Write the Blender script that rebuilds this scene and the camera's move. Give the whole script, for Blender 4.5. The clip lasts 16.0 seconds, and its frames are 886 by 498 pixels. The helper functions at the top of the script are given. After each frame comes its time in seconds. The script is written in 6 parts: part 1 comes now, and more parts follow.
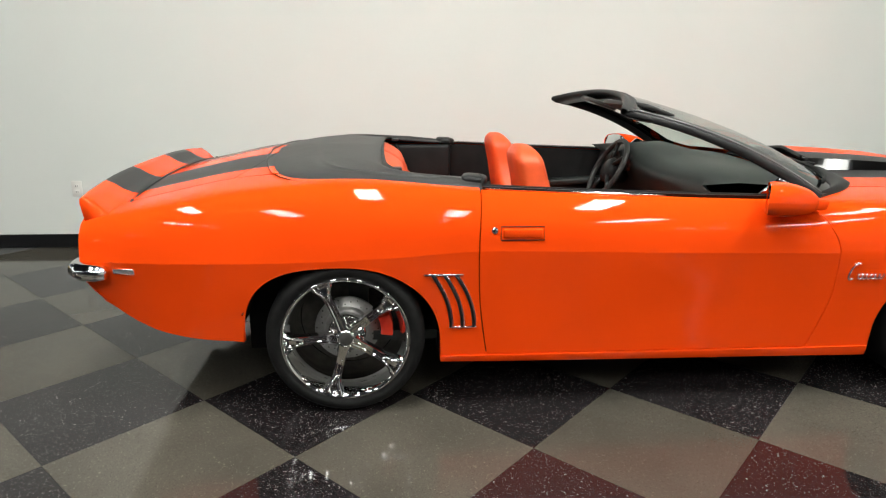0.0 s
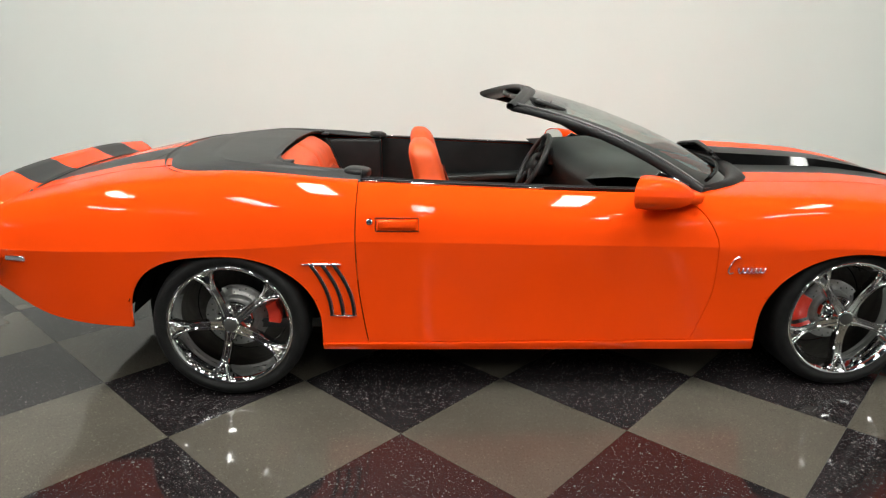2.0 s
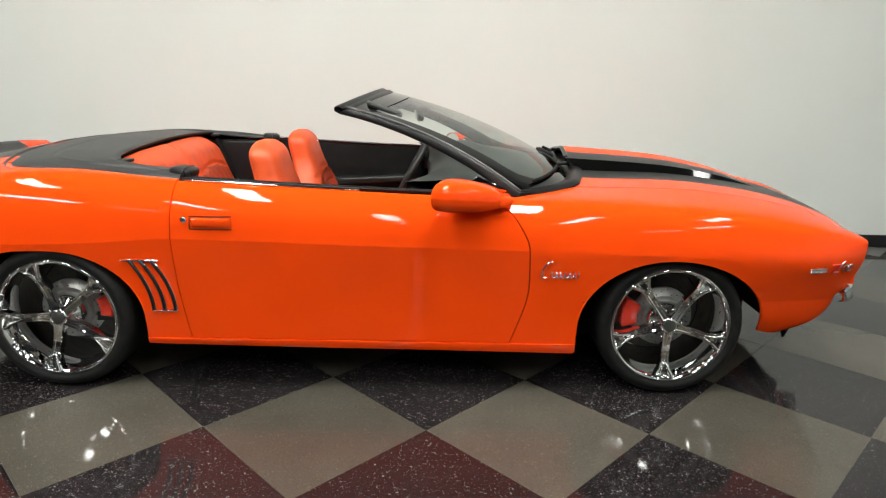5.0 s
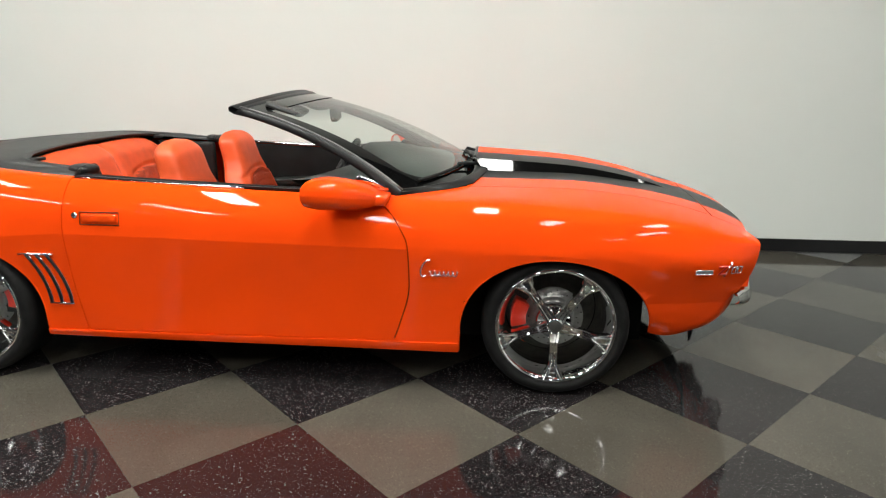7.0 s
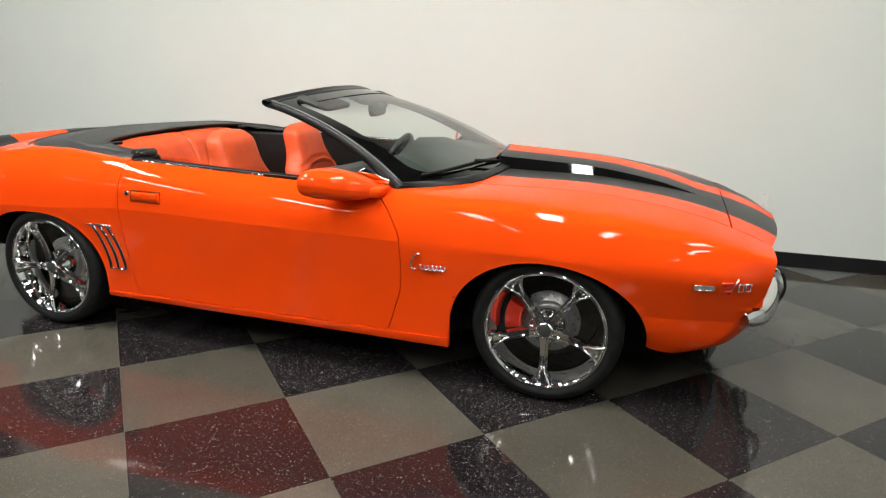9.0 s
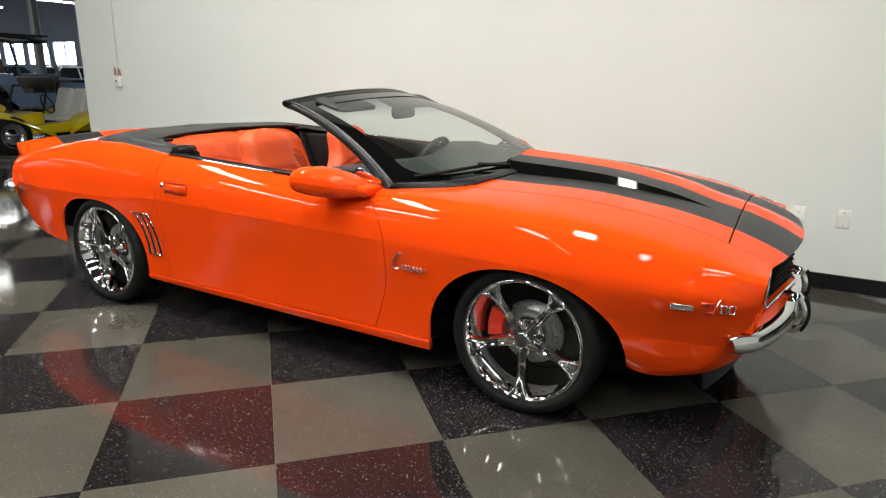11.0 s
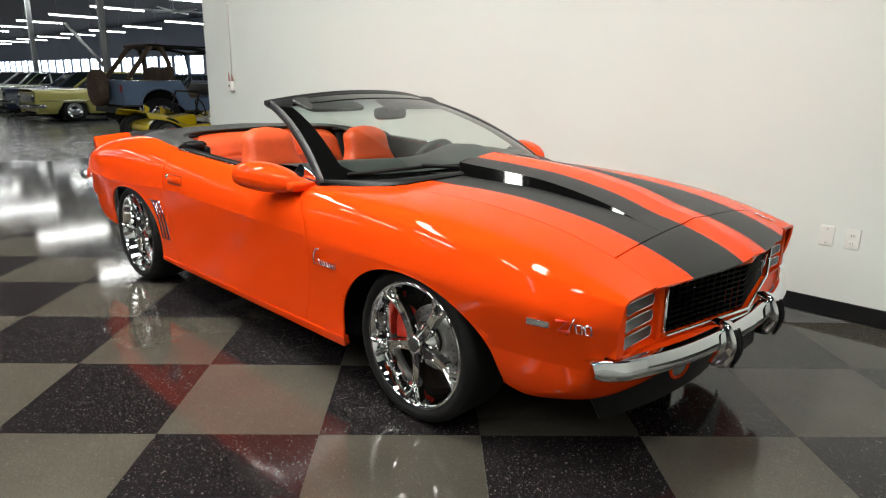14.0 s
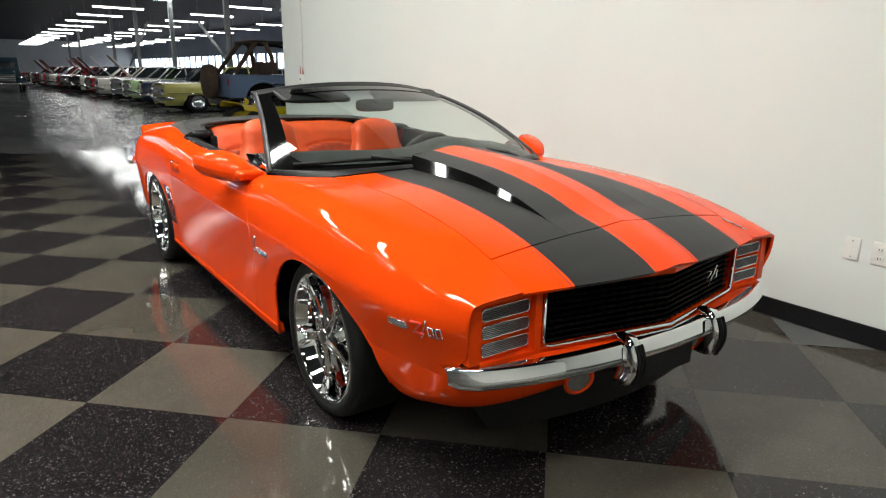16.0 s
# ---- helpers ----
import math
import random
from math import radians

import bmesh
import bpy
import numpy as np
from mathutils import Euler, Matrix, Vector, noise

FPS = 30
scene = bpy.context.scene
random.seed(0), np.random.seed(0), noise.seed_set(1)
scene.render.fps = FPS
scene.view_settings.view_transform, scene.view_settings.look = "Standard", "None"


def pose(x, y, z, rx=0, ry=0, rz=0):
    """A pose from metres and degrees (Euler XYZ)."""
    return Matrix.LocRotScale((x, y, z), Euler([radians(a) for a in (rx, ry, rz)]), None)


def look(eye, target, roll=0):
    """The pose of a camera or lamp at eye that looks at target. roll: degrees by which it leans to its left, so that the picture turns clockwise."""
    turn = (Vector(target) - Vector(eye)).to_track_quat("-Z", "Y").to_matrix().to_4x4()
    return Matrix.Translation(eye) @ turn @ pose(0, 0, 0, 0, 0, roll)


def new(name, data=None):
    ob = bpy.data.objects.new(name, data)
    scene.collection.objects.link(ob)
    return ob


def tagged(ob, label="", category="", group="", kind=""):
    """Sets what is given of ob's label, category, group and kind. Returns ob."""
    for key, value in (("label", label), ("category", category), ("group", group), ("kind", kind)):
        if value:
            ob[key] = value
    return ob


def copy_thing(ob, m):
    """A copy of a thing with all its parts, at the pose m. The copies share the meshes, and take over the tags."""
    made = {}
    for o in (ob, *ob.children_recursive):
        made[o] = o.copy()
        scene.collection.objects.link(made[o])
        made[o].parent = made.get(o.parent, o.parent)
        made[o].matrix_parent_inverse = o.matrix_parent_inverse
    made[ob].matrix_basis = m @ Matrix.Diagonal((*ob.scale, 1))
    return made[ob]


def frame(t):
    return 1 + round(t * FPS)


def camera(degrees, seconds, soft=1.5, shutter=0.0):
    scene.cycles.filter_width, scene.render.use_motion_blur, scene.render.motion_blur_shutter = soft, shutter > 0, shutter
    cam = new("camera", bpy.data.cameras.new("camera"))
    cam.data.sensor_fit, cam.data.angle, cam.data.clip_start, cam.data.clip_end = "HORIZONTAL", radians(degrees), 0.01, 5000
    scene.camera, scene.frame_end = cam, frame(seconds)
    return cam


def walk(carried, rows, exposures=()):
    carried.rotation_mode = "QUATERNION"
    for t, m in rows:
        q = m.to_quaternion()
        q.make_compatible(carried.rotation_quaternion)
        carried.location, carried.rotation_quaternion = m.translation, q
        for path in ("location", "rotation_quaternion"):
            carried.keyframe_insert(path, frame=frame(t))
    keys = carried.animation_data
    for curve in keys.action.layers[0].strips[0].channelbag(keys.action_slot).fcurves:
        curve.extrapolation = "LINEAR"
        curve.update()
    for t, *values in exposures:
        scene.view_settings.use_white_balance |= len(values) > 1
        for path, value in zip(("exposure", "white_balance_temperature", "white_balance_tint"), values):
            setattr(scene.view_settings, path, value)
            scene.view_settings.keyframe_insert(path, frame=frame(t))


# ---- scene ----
cam = camera(69.3, 16.0, soft=1.2)
PATH = [
    (0, (0.182, -3.232, 1.336), (0.339, -1.314, 0.795), 0.6),
    (0.5, (0.324, -3.257, 1.339), (0.446, -1.334, 0.801), 0.6),
    (1, (0.471, -3.278, 1.34), (0.575, -1.359, 0.789), 0.5),
    (1.5, (0.614, -3.312, 1.345), (0.707, -1.393, 0.79), 0.5),
    (2, (0.755, -3.331, 1.34), (0.834, -1.411, 0.785), 0.5),
    (2.5, (0.898, -3.345, 1.339), (0.976, -1.425, 0.786), 0.4),
    (3, (1.031, -3.349, 1.353), (1.118, -1.434, 0.783), 0.8),
    (5.5, (1.753, -3.405, 1.343), (1.733, -1.477, 0.812), 1.0),
    (6, (1.916, -3.408, 1.334), (1.874, -1.478, 0.81), 0.9),
    (6.5, (2.081, -3.409, 1.334), (2.019, -1.481, 0.807), 0.8),
    (7, (2.247, -3.406, 1.333), (2.133, -1.48, 0.806), 0.7),
    (7.5, (2.421, -3.388, 1.34), (2.201, -1.474, 0.803), 0.5),
    (8, (2.59, -3.367, 1.344), (2.249, -1.471, 0.808), 0.7),
    (8.5, (2.745, -3.346, 1.341), (2.291, -1.473, 0.804), 0.9),
    (9, (2.902, -3.316, 1.343), (2.325, -1.479, 0.8), 0.9),
    (9.5, (3.033, -3.269, 1.348), (2.354, -1.468, 0.805), 0.9),
    (12, (3.709, -2.903, 1.301), (2.625, -1.3, 0.794), 0.8),
    (12.5, (3.838, -2.807, 1.298), (2.685, -1.252, 0.796), 0.7),
    (13, (3.973, -2.701, 1.302), (2.755, -1.197, 0.797), 0.8),
    (13.5, (4.116, -2.576, 1.299), (2.84, -1.122, 0.791), 0.8),
    (14, (4.242, -2.445, 1.3), (2.903, -1.049, 0.793), 0.9),
    (14.5, (4.371, -2.295, 1.3), (2.962, -0.973, 0.784), 0.8),
    (15, (4.488, -2.135, 1.3), (3.032, -0.871, 0.767), 0.8),
    (15.5, (4.602, -1.971, 1.303), (3.075, -0.791, 0.776), 0.8),
    (16, (4.7, -1.81, 1.296), (3.127, -0.694, 0.768), 0.8),
]
walk(cam, [(t, look(eye, target, roll)) for t, eye, target, roll in PATH])

# ---- world and light ----
world = bpy.data.worlds.new("world")
scene.world = world
world.use_nodes = True
world.node_tree.nodes["Background"].inputs["Color"].default_value = (0.8, 0.88, 1.0, 1)
world.node_tree.nodes["Background"].inputs["Strength"].default_value = 0.25
scene.view_settings.exposure = -0.15


def tube_lamp(x, y, z, length, watts, turn=0.0):
    """The light that a fluorescent fixture throws down."""
    data = bpy.data.lights.new("tube_light", "AREA")
    data.shape, data.size, data.size_y = "RECTANGLE", 0.3, length
    data.energy, data.color = watts, (0.985, 0.992, 0.935)
    ob = new("tube_light", data)
    ob.matrix_world = pose(x, y, z, 0, 0, turn)
    return ob


BAY_LIGHTS = [(x, -1.9) for x in (-2.6, -0.1, 2.4, 4.9)] + [(x, -5.6) for x in (-4.0, -1.5, 1.0, 3.5, 6.0)]
for lx, ly in BAY_LIGHTS:
    tube_lamp(lx, ly, 4.28, 2.3, (30 if lx > 5 else 58) if ly < -3 else 62 if lx > 4 else 115 if lx < -2 else 163)


# fixtures over parked cars, and unseen ones added over the open floor before them
ROW_AND_ADDED_LIGHTS = [(-15.0 - 6.0 * k, 4.6) for k in range(8)] + [(-16.5 - 10.0 * k, -5.6) for k in range(5)] + [(-10.2, 9.6), (-22.2, 9.6), (-34.2, 9.6)]
for lx, ly in ROW_AND_ADDED_LIGHTS:
    tube_lamp(lx, ly, 4.24, 2.3, 62 if ly > 0 else 70)


# ---- materials ----
def material(name, color, rough=0.5, metal=0.0, coat=0.0, spec=0.5, vary=0.0, scale=8.0, bump=0.0, bump_scale=60.0, rough_vary=0.0, coat_rough=0.03):
    m = bpy.data.materials.new(name)
    m.use_nodes = True
    nt = m.node_tree
    p = nt.nodes["Principled BSDF"]
    p.inputs["Base Color"].default_value = (*color, 1)
    p.inputs["Roughness"].default_value = rough
    p.inputs["Metallic"].default_value = metal
    p.inputs["Coat Weight"].default_value = coat
    p.inputs["Coat Roughness"].default_value = coat_rough
    p.inputs["Specular IOR Level"].default_value = spec
    tc = nt.nodes.new("ShaderNodeTexCoord")
    if vary or rough_vary:
        n = nt.nodes.new("ShaderNodeTexNoise")
        n.inputs["Scale"].default_value, n.inputs["Detail"].default_value = scale, 6
        nt.links.new(tc.outputs["Object"], n.inputs["Vector"])
        if vary:
            r = nt.nodes.new("ShaderNodeValToRGB")
            r.color_ramp.elements[0].position, r.color_ramp.elements[1].position = 0.3, 0.7
            r.color_ramp.elements[0].color = (*[c * (1 - vary) for c in color], 1)
            r.color_ramp.elements[1].color = (*[min(1, c * (1 + vary)) for c in color], 1)
            nt.links.new(n.outputs["Fac"], r.inputs["Fac"])
            nt.links.new(r.outputs["Color"], p.inputs["Base Color"])
        if rough_vary:
            q = nt.nodes.new("ShaderNodeMapRange")
            q.inputs["To Min"].default_value, q.inputs["To Max"].default_value = rough - rough_vary, rough + rough_vary
            nt.links.new(n.outputs["Fac"], q.inputs["Value"])
            nt.links.new(q.outputs["Result"], p.inputs["Roughness"])
    if bump:
        n2 = nt.nodes.new("ShaderNodeTexNoise")
        n2.inputs["Scale"].default_value, n2.inputs["Detail"].default_value = bump_scale, 4
        nt.links.new(tc.outputs["Object"], n2.inputs["Vector"])
        b = nt.nodes.new("ShaderNodeBump")
        b.inputs["Strength"].default_value, b.inputs["Distance"].default_value = bump, 0.002
        nt.links.new(n2.outputs["Fac"], b.inputs["Height"])
        nt.links.new(b.outputs["Normal"], p.inputs["Normal"])
    return m


def glowing(name, color, strength):
    m = bpy.data.materials.new(name)
    m.use_nodes = True
    p = m.node_tree.nodes["Principled BSDF"]
    p.inputs["Base Color"].default_value = (0.9, 0.9, 0.9, 1)
    p.inputs["Emission Color"].default_value = (*color, 1)
    p.inputs["Emission Strength"].default_value = strength
    return m


def tile_material(name, color, fleck_light, fleck_dark, cut_light, cut_dark):
    """Waxed vinyl tile: a ground colour with chips of two sizes, cloudy wear and a soft gloss."""
    m = material(name, color, rough=0.16, spec=0.34)
    nt = m.node_tree
    p = nt.nodes["Principled BSDF"]
    geo = nt.nodes.new("ShaderNodeNewGeometry")
    info = nt.nodes.new("ShaderNodeObjectInfo")

    def noise_of(scale, detail, dist=0.0):
        n = nt.nodes.new("ShaderNodeTexNoise")
        n.inputs["Scale"].default_value, n.inputs["Detail"].default_value, n.inputs["Distortion"].default_value = scale, detail, dist
        nt.links.new(geo.outputs["Position"], n.inputs["Vector"])
        return n

    def mix(fac, a, b):
        x = nt.nodes.new("ShaderNodeMix")
        x.data_type = "RGBA"
        nt.links.new(fac, x.inputs[0])
        for v, slot in ((a, 6), (b, 7)):
            if isinstance(v, tuple):
                x.inputs[slot].default_value = (*v, 1)
            else:
                nt.links.new(v, x.inputs[slot])
        return x.outputs[2]

    def step(sock, lo, hi):
        q = nt.nodes.new("ShaderNodeMapRange")
        q.inputs["From Min"].default_value, q.inputs["From Max"].default_value = lo, hi
        nt.links.new(sock, q.inputs["Value"])
        return q.outputs["Result"]

    cloud = noise_of(1.7, 5)
    dark = tuple(c * 0.8 for c in color)
    lite = tuple(c * 1.2 for c in color)
    col = mix(step(cloud.outputs["Fac"], 0.3, 0.7), dark, lite)
    chips = noise_of(260, 1.5, 0.6)
    col = mix(step(chips.outputs["Fac"], cut_dark, cut_dark + 0.04), col, fleck_dark)
    chips2 = noise_of(150, 2, 1.2)
    col = mix(step(chips2.outputs["Fac"], cut_light, cut_light + 0.03), col, fleck_light)
    tone = nt.nodes.new("ShaderNodeHueSaturation")
    q = nt.nodes.new("ShaderNodeMapRange")
    q.inputs["To Min"].default_value, q.inputs["To Max"].default_value = 0.86, 1.14
    nt.links.new(info.outputs["Random"], q.inputs["Value"])
    nt.links.new(q.outputs["Result"], tone.inputs["Value"])
    nt.links.new(col, tone.inputs["Color"])
    nt.links.new(tone.outputs["Color"], p.inputs["Base Color"])
    wear = noise_of(6, 6)
    r = nt.nodes.new("ShaderNodeMapRange")
    r.inputs["To Min"].default_value, r.inputs["To Max"].default_value = 0.04, 0.13
    nt.links.new(wear.outputs["Fac"], r.inputs["Value"])
    nt.links.new(r.outputs["Result"], p.inputs["Roughness"])
    b = nt.nodes.new("ShaderNodeBump")
    b.inputs["Strength"].default_value, b.inputs["Distance"].default_value = 0.06, 0.004
    ripple = noise_of(9, 3)
    nt.links.new(ripple.outputs["Fac"], b.inputs["Height"])
    nt.links.new(b.outputs["Normal"], p.inputs["Normal"])
    return m


ORANGE = material("orange_paint", (0.87, 0.064, 0.0045), rough=0.5, coat=0.7, spec=0.0, vary=0.03, scale=3)
ORANGE.node_tree.nodes["Principled BSDF"].inputs["Coat IOR"].default_value = 1.4
STRIPE = material("satin_black_stripe", (0.02, 0.02, 0.02), rough=0.4, spec=0.36, vary=0.15, scale=5)
GLOSS_BLACK = material("gloss_black", (0.003, 0.003, 0.003), rough=0.04, spec=0.35)
TRIM = material("black_trim", (0.009, 0.009, 0.0095), rough=0.4, spec=0.3, vary=0.2, scale=20, bump=0.1, bump_scale=300)
VINYL = material("black_vinyl", (0.028, 0.028, 0.027), rough=0.46, vary=0.2, scale=12, bump=0.35, bump_scale=420)
DASH = material("charcoal_dash", (0.013, 0.016, 0.015), rough=0.45, vary=0.15, scale=10, bump=0.3, bump_scale=350)
LEATHER = material("orange_leather", (0.72, 0.085, 0.016), rough=0.5, vary=0.1, scale=14, bump=0.3, bump_scale=260)
CHROME = material("chrome", (0.82, 0.82, 0.82), rough=0.04, metal=1.0, rough_vary=0.02, scale=30)
RUBBER = material("tyre_rubber", (0.008, 0.008, 0.008), rough=0.6, spec=0.22, vary=0.3, scale=25, bump=0.3, bump_scale=120)
UNDER = material("underbody_black", (0.006, 0.006, 0.006), rough=0.8, spec=0.1, vary=0.3, scale=10)
DISC = material("brake_disc", (0.34, 0.34, 0.33), rough=0.36, metal=0.8, vary=0.1, scale=60)
RED = material("red_caliper", (0.8, 0.035, 0.012), rough=0.3, coat=0.6, vary=0.05)
WHITE_WALL = material("wall_paint", (0.715, 0.742, 0.705), rough=0.6, vary=0.015, scale=1.2, bump=0.15, bump_scale=180)
BASEBOARD = material("black_baseboard", (0.008, 0.008, 0.009), rough=0.3, vary=0.2, scale=6)
PLASTIC = material("white_plastic", (0.78, 0.77, 0.73), rough=0.35, vary=0.03)
DARK_TILE = tile_material("dark_tile", (0.013, 0.012, 0.0125), (0.36, 0.34, 0.33), (0.03, 0.018, 0.02), 0.67, 0.59)
LIGHT_TILE = tile_material("light_tile", (0.068, 0.062, 0.050), (0.15, 0.14, 0.115), (0.036, 0.031, 0.025), 0.655, 0.60)
GLASS = bpy.data.materials.new("window_glass")
GLASS.use_nodes = True
_nt = GLASS.node_tree
_nt.nodes.remove(_nt.nodes["Principled BSDF"])
_clear, _gloss, _fr, _pw, _rise, _mx = (_nt.nodes.new("ShaderNode" + k) for k in ("BsdfTransparent", "BsdfGlossy", "LayerWeight", "Math", "MapRange", "MixShader"))
_clear.inputs["Color"].default_value = (0.8, 0.89, 0.85, 1)
_gloss.inputs["Roughness"].default_value = 0.0
_fr.inputs["Blend"].default_value = 0.5
_pw.operation = "POWER"
_pw.inputs[1].default_value = 4.0
_rise.inputs["To Min"].default_value, _rise.inputs["To Max"].default_value = 0.06, 0.92
# the shade band along the top of the glass
_tc, _xyz, _band, _tint = (_nt.nodes.new("ShaderNode" + k) for k in ("TexCoord", "SeparateXYZ", "MapRange", "Mix"))
_tint.data_type = "RGBA"
_tint.inputs[6].default_value = _clear.inputs["Color"].default_value[:]
_tint.inputs[7].default_value = (0.16, 0.21, 0.23, 1)
_band.inputs["From Min"].default_value, _band.inputs["From Max"].default_value = 1.12, 1.19
_nt.links.new(_tc.outputs["Object"], _xyz.inputs[0])
_nt.links.new(_xyz.outputs["Z"], _band.inputs["Value"])
_nt.links.new(_band.outputs["Result"], _tint.inputs[0])
_nt.links.new(_tint.outputs[2], _clear.inputs["Color"])
_nt.links.new(_fr.outputs["Facing"], _pw.inputs[0])
_nt.links.new(_pw.outputs[0], _rise.inputs["Value"])
_nt.links.new(_rise.outputs["Result"], _mx.inputs[0])
_nt.links.new(_clear.outputs[0], _mx.inputs[1])
_nt.links.new(_gloss.outputs[0], _mx.inputs[2])
_nt.links.new(_mx.outputs[0], _nt.nodes["Material Output"].inputs["Surface"])


# ---- mesh helpers ----
def part(name, bm, mats, parent=None, label="", smooth=True):
    """One mesh object under a thing or a part."""
    me = bpy.data.meshes.new(name)
    if smooth:
        for f in bm.faces:
            f.smooth = True
    bm.to_mesh(me)
    bm.free()
    for m in mats if isinstance(mats, (list, tuple)) else [mats]:
        me.materials.append(m)
    ob = new(name, me)
    if parent is not None:
        ob.parent = parent
    if label:
        ob["label"] = label
    return ob


def thing(name, label, category, group="", at=(0, 0, 0), turn=0.0):
    ob = new(name)
    ob.empty_display_size = 0.1
    ob.matrix_world = pose(*at, 0, 0, turn)
    return tagged(ob, label, category, group)


def box(bm, lo, hi, bevel=0.0, segments=2):
    lo, hi = Vector(lo), Vector(hi)
    r = bmesh.ops.create_cube(bm, size=1, matrix=Matrix.Translation((lo + hi) / 2) @ Matrix.Diagonal((*(hi - lo), 1)))
    if bevel:
        es = {e for v in r["verts"] for e in v.link_edges}
        bmesh.ops.bevel(bm, geom=list(es), offset=bevel, segments=segments, affect="EDGES", profile=0.5)
    return bm


def boxed(lo, hi, bevel=0.0, segments=2):
    return box(bmesh.new(), lo, hi, bevel, segments)


def grid(fn, nu, nv, flip=False, mats=None, flange=0.0, thick=0.0, sharp=None, sharp_to=1.0):
    """A sheet of fn(u, v), u and v from 0 to 1. flange: turns its border inwards by so much. thick: a closed shell."""
    bm = bmesh.new()
    pts = [[Vector(fn(i / nu, j / nv)) for j in range(nv + 1)] for i in range(nu + 1)]
    vs = [[bm.verts.new(p) for p in row] for row in pts]
    for i in range(nu):
        for j in range(nv):
            q = [vs[i][j], vs[i + 1][j], vs[i + 1][j + 1], vs[i][j + 1]]
            if len({tuple(round(c, 6) for c in v.co) for v in q}) < 3:
                continue
            f = bm.faces.new(q[::-1] if flip else q)
            if mats:
                f.material_index = mats((i + 0.5) / nu, (j + 0.5) / nv)
    if sharp is not None:
        for row in sharp if isinstance(sharp, tuple) else (sharp,):
            for i in range(int(nu * sharp_to)):
                e = bm.edges.get((vs[i][row], vs[i + 1][row]))
                if e:
                    e.smooth = False
    if flange or thick:
        bm.normal_update()
        depth = flange or thick
        ring = [(i, 0) for i in range(nu + 1)] + [(nu, j) for j in range(1, nv + 1)] + [(i, nv) for i in range(nu - 1, -1, -1)] + [(0, j) for j in range(nv - 1, 0, -1)]
        inner = {}
        for i, j in ring:
            v = vs[i][j]
            v.normal_update()
            inner[i, j] = bm.verts.new(v.co - v.normal * depth)
        for a, b in zip(ring, ring[1:] + ring[:1]):
            q = [vs[a[0]][a[1]], inner[a], inner[b], vs[b[0]][b[1]]]
            if (q[0].co - q[3].co).length < 1e-6:
                continue
            f = bm.faces.new(q if flip else q[::-1])
            if mats:
                f.material_index = mats(min(max(a[0], 0.5), nu - 0.5) / nu, min(max(a[1], 0.5), nv - 0.5) / nv)
            e = bm.edges.get((q[0], q[3]))
            if e:
                e.smooth = False
    return bm


def lathe(profile, n=48, axis="Y", close=False):
    """Turns (radius, along) pairs about an axis."""
    bm = bmesh.new()
    rows = []
    for k in range(n):
        a = 2 * math.pi * k / n
        rows.append([bm.verts.new((r * math.cos(a), h, r * math.sin(a)) if axis == "Y" else (r * math.cos(a), r * math.sin(a), h)) for r, h in profile])
    m = len(profile)
    for k in range(n):
        a, b = rows[k], rows[(k + 1) % n]
        for j in range(m if close else m - 1):
            q = [a[j], b[j], b[(j + 1) % m], a[(j + 1) % m]]
            bm.faces.new(q)
    bmesh.ops.remove_doubles(bm, verts=bm.verts, dist=1e-6)
    bmesh.ops.recalc_face_normals(bm, faces=bm.faces)
    return bm


def pipe(bm, points, radius, n=8, caps=True):
    """A round bar along points; radius a number or one for each point."""
    pts = [Vector(p) for p in points]
    rad = [radius] * len(pts) if not isinstance(radius, (list, tuple)) else radius
    rows, up = [], None
    for i, p in enumerate(pts):
        d = (pts[min(i + 1, len(pts) - 1)] - pts[max(i - 1, 0)]).normalized()
        if up is None:
            up = d.orthogonal().normalized()
        up = (up - d * up.dot(d)).normalized()
        side = d.cross(up)
        rows.append([bm.verts.new(p + (up * math.cos(2 * math.pi * k / n) + side * math.sin(2 * math.pi * k / n)) * rad[i]) for k in range(n)])
    for a, b in zip(rows, rows[1:]):
        for k in range(n):
            bm.faces.new([a[k], a[(k + 1) % n], b[(k + 1) % n], b[k]])
    if caps:
        bm.faces.new(rows[0][::-1])
        bm.faces.new(rows[-1])
    return bm


def piped(points, radius, n=8):
    return pipe(bmesh.new(), points, radius, n)


def prism(outline, lo, hi, axis="Y", bevel=0.0, segments=2):
    """An outline of (a, b) pairs pushed from lo to hi along an axis."""
    bm = bmesh.new()

    def at(a, b, c):
        return {"Y": (a, c, b), "X": (c, a, b), "Z": (a, b, c)}[axis]

    f0 = [bm.verts.new(at(a, b, lo)) for a, b in outline]
    f1 = [bm.verts.new(at(a, b, hi)) for a, b in outline]
    bm.faces.new(f0)
    bm.faces.new(f1[::-1])
    n = len(outline)
    for i in range(n):
        bm.faces.new([f0[i], f1[i], f1[(i + 1) % n], f0[(i + 1) % n]])
    bmesh.ops.recalc_face_normals(bm, faces=bm.faces)
    if bevel:
        bmesh.ops.bevel(bm, geom=list(bm.edges), offset=bevel, segments=segments, affect="EDGES", profile=0.5)
    return bm


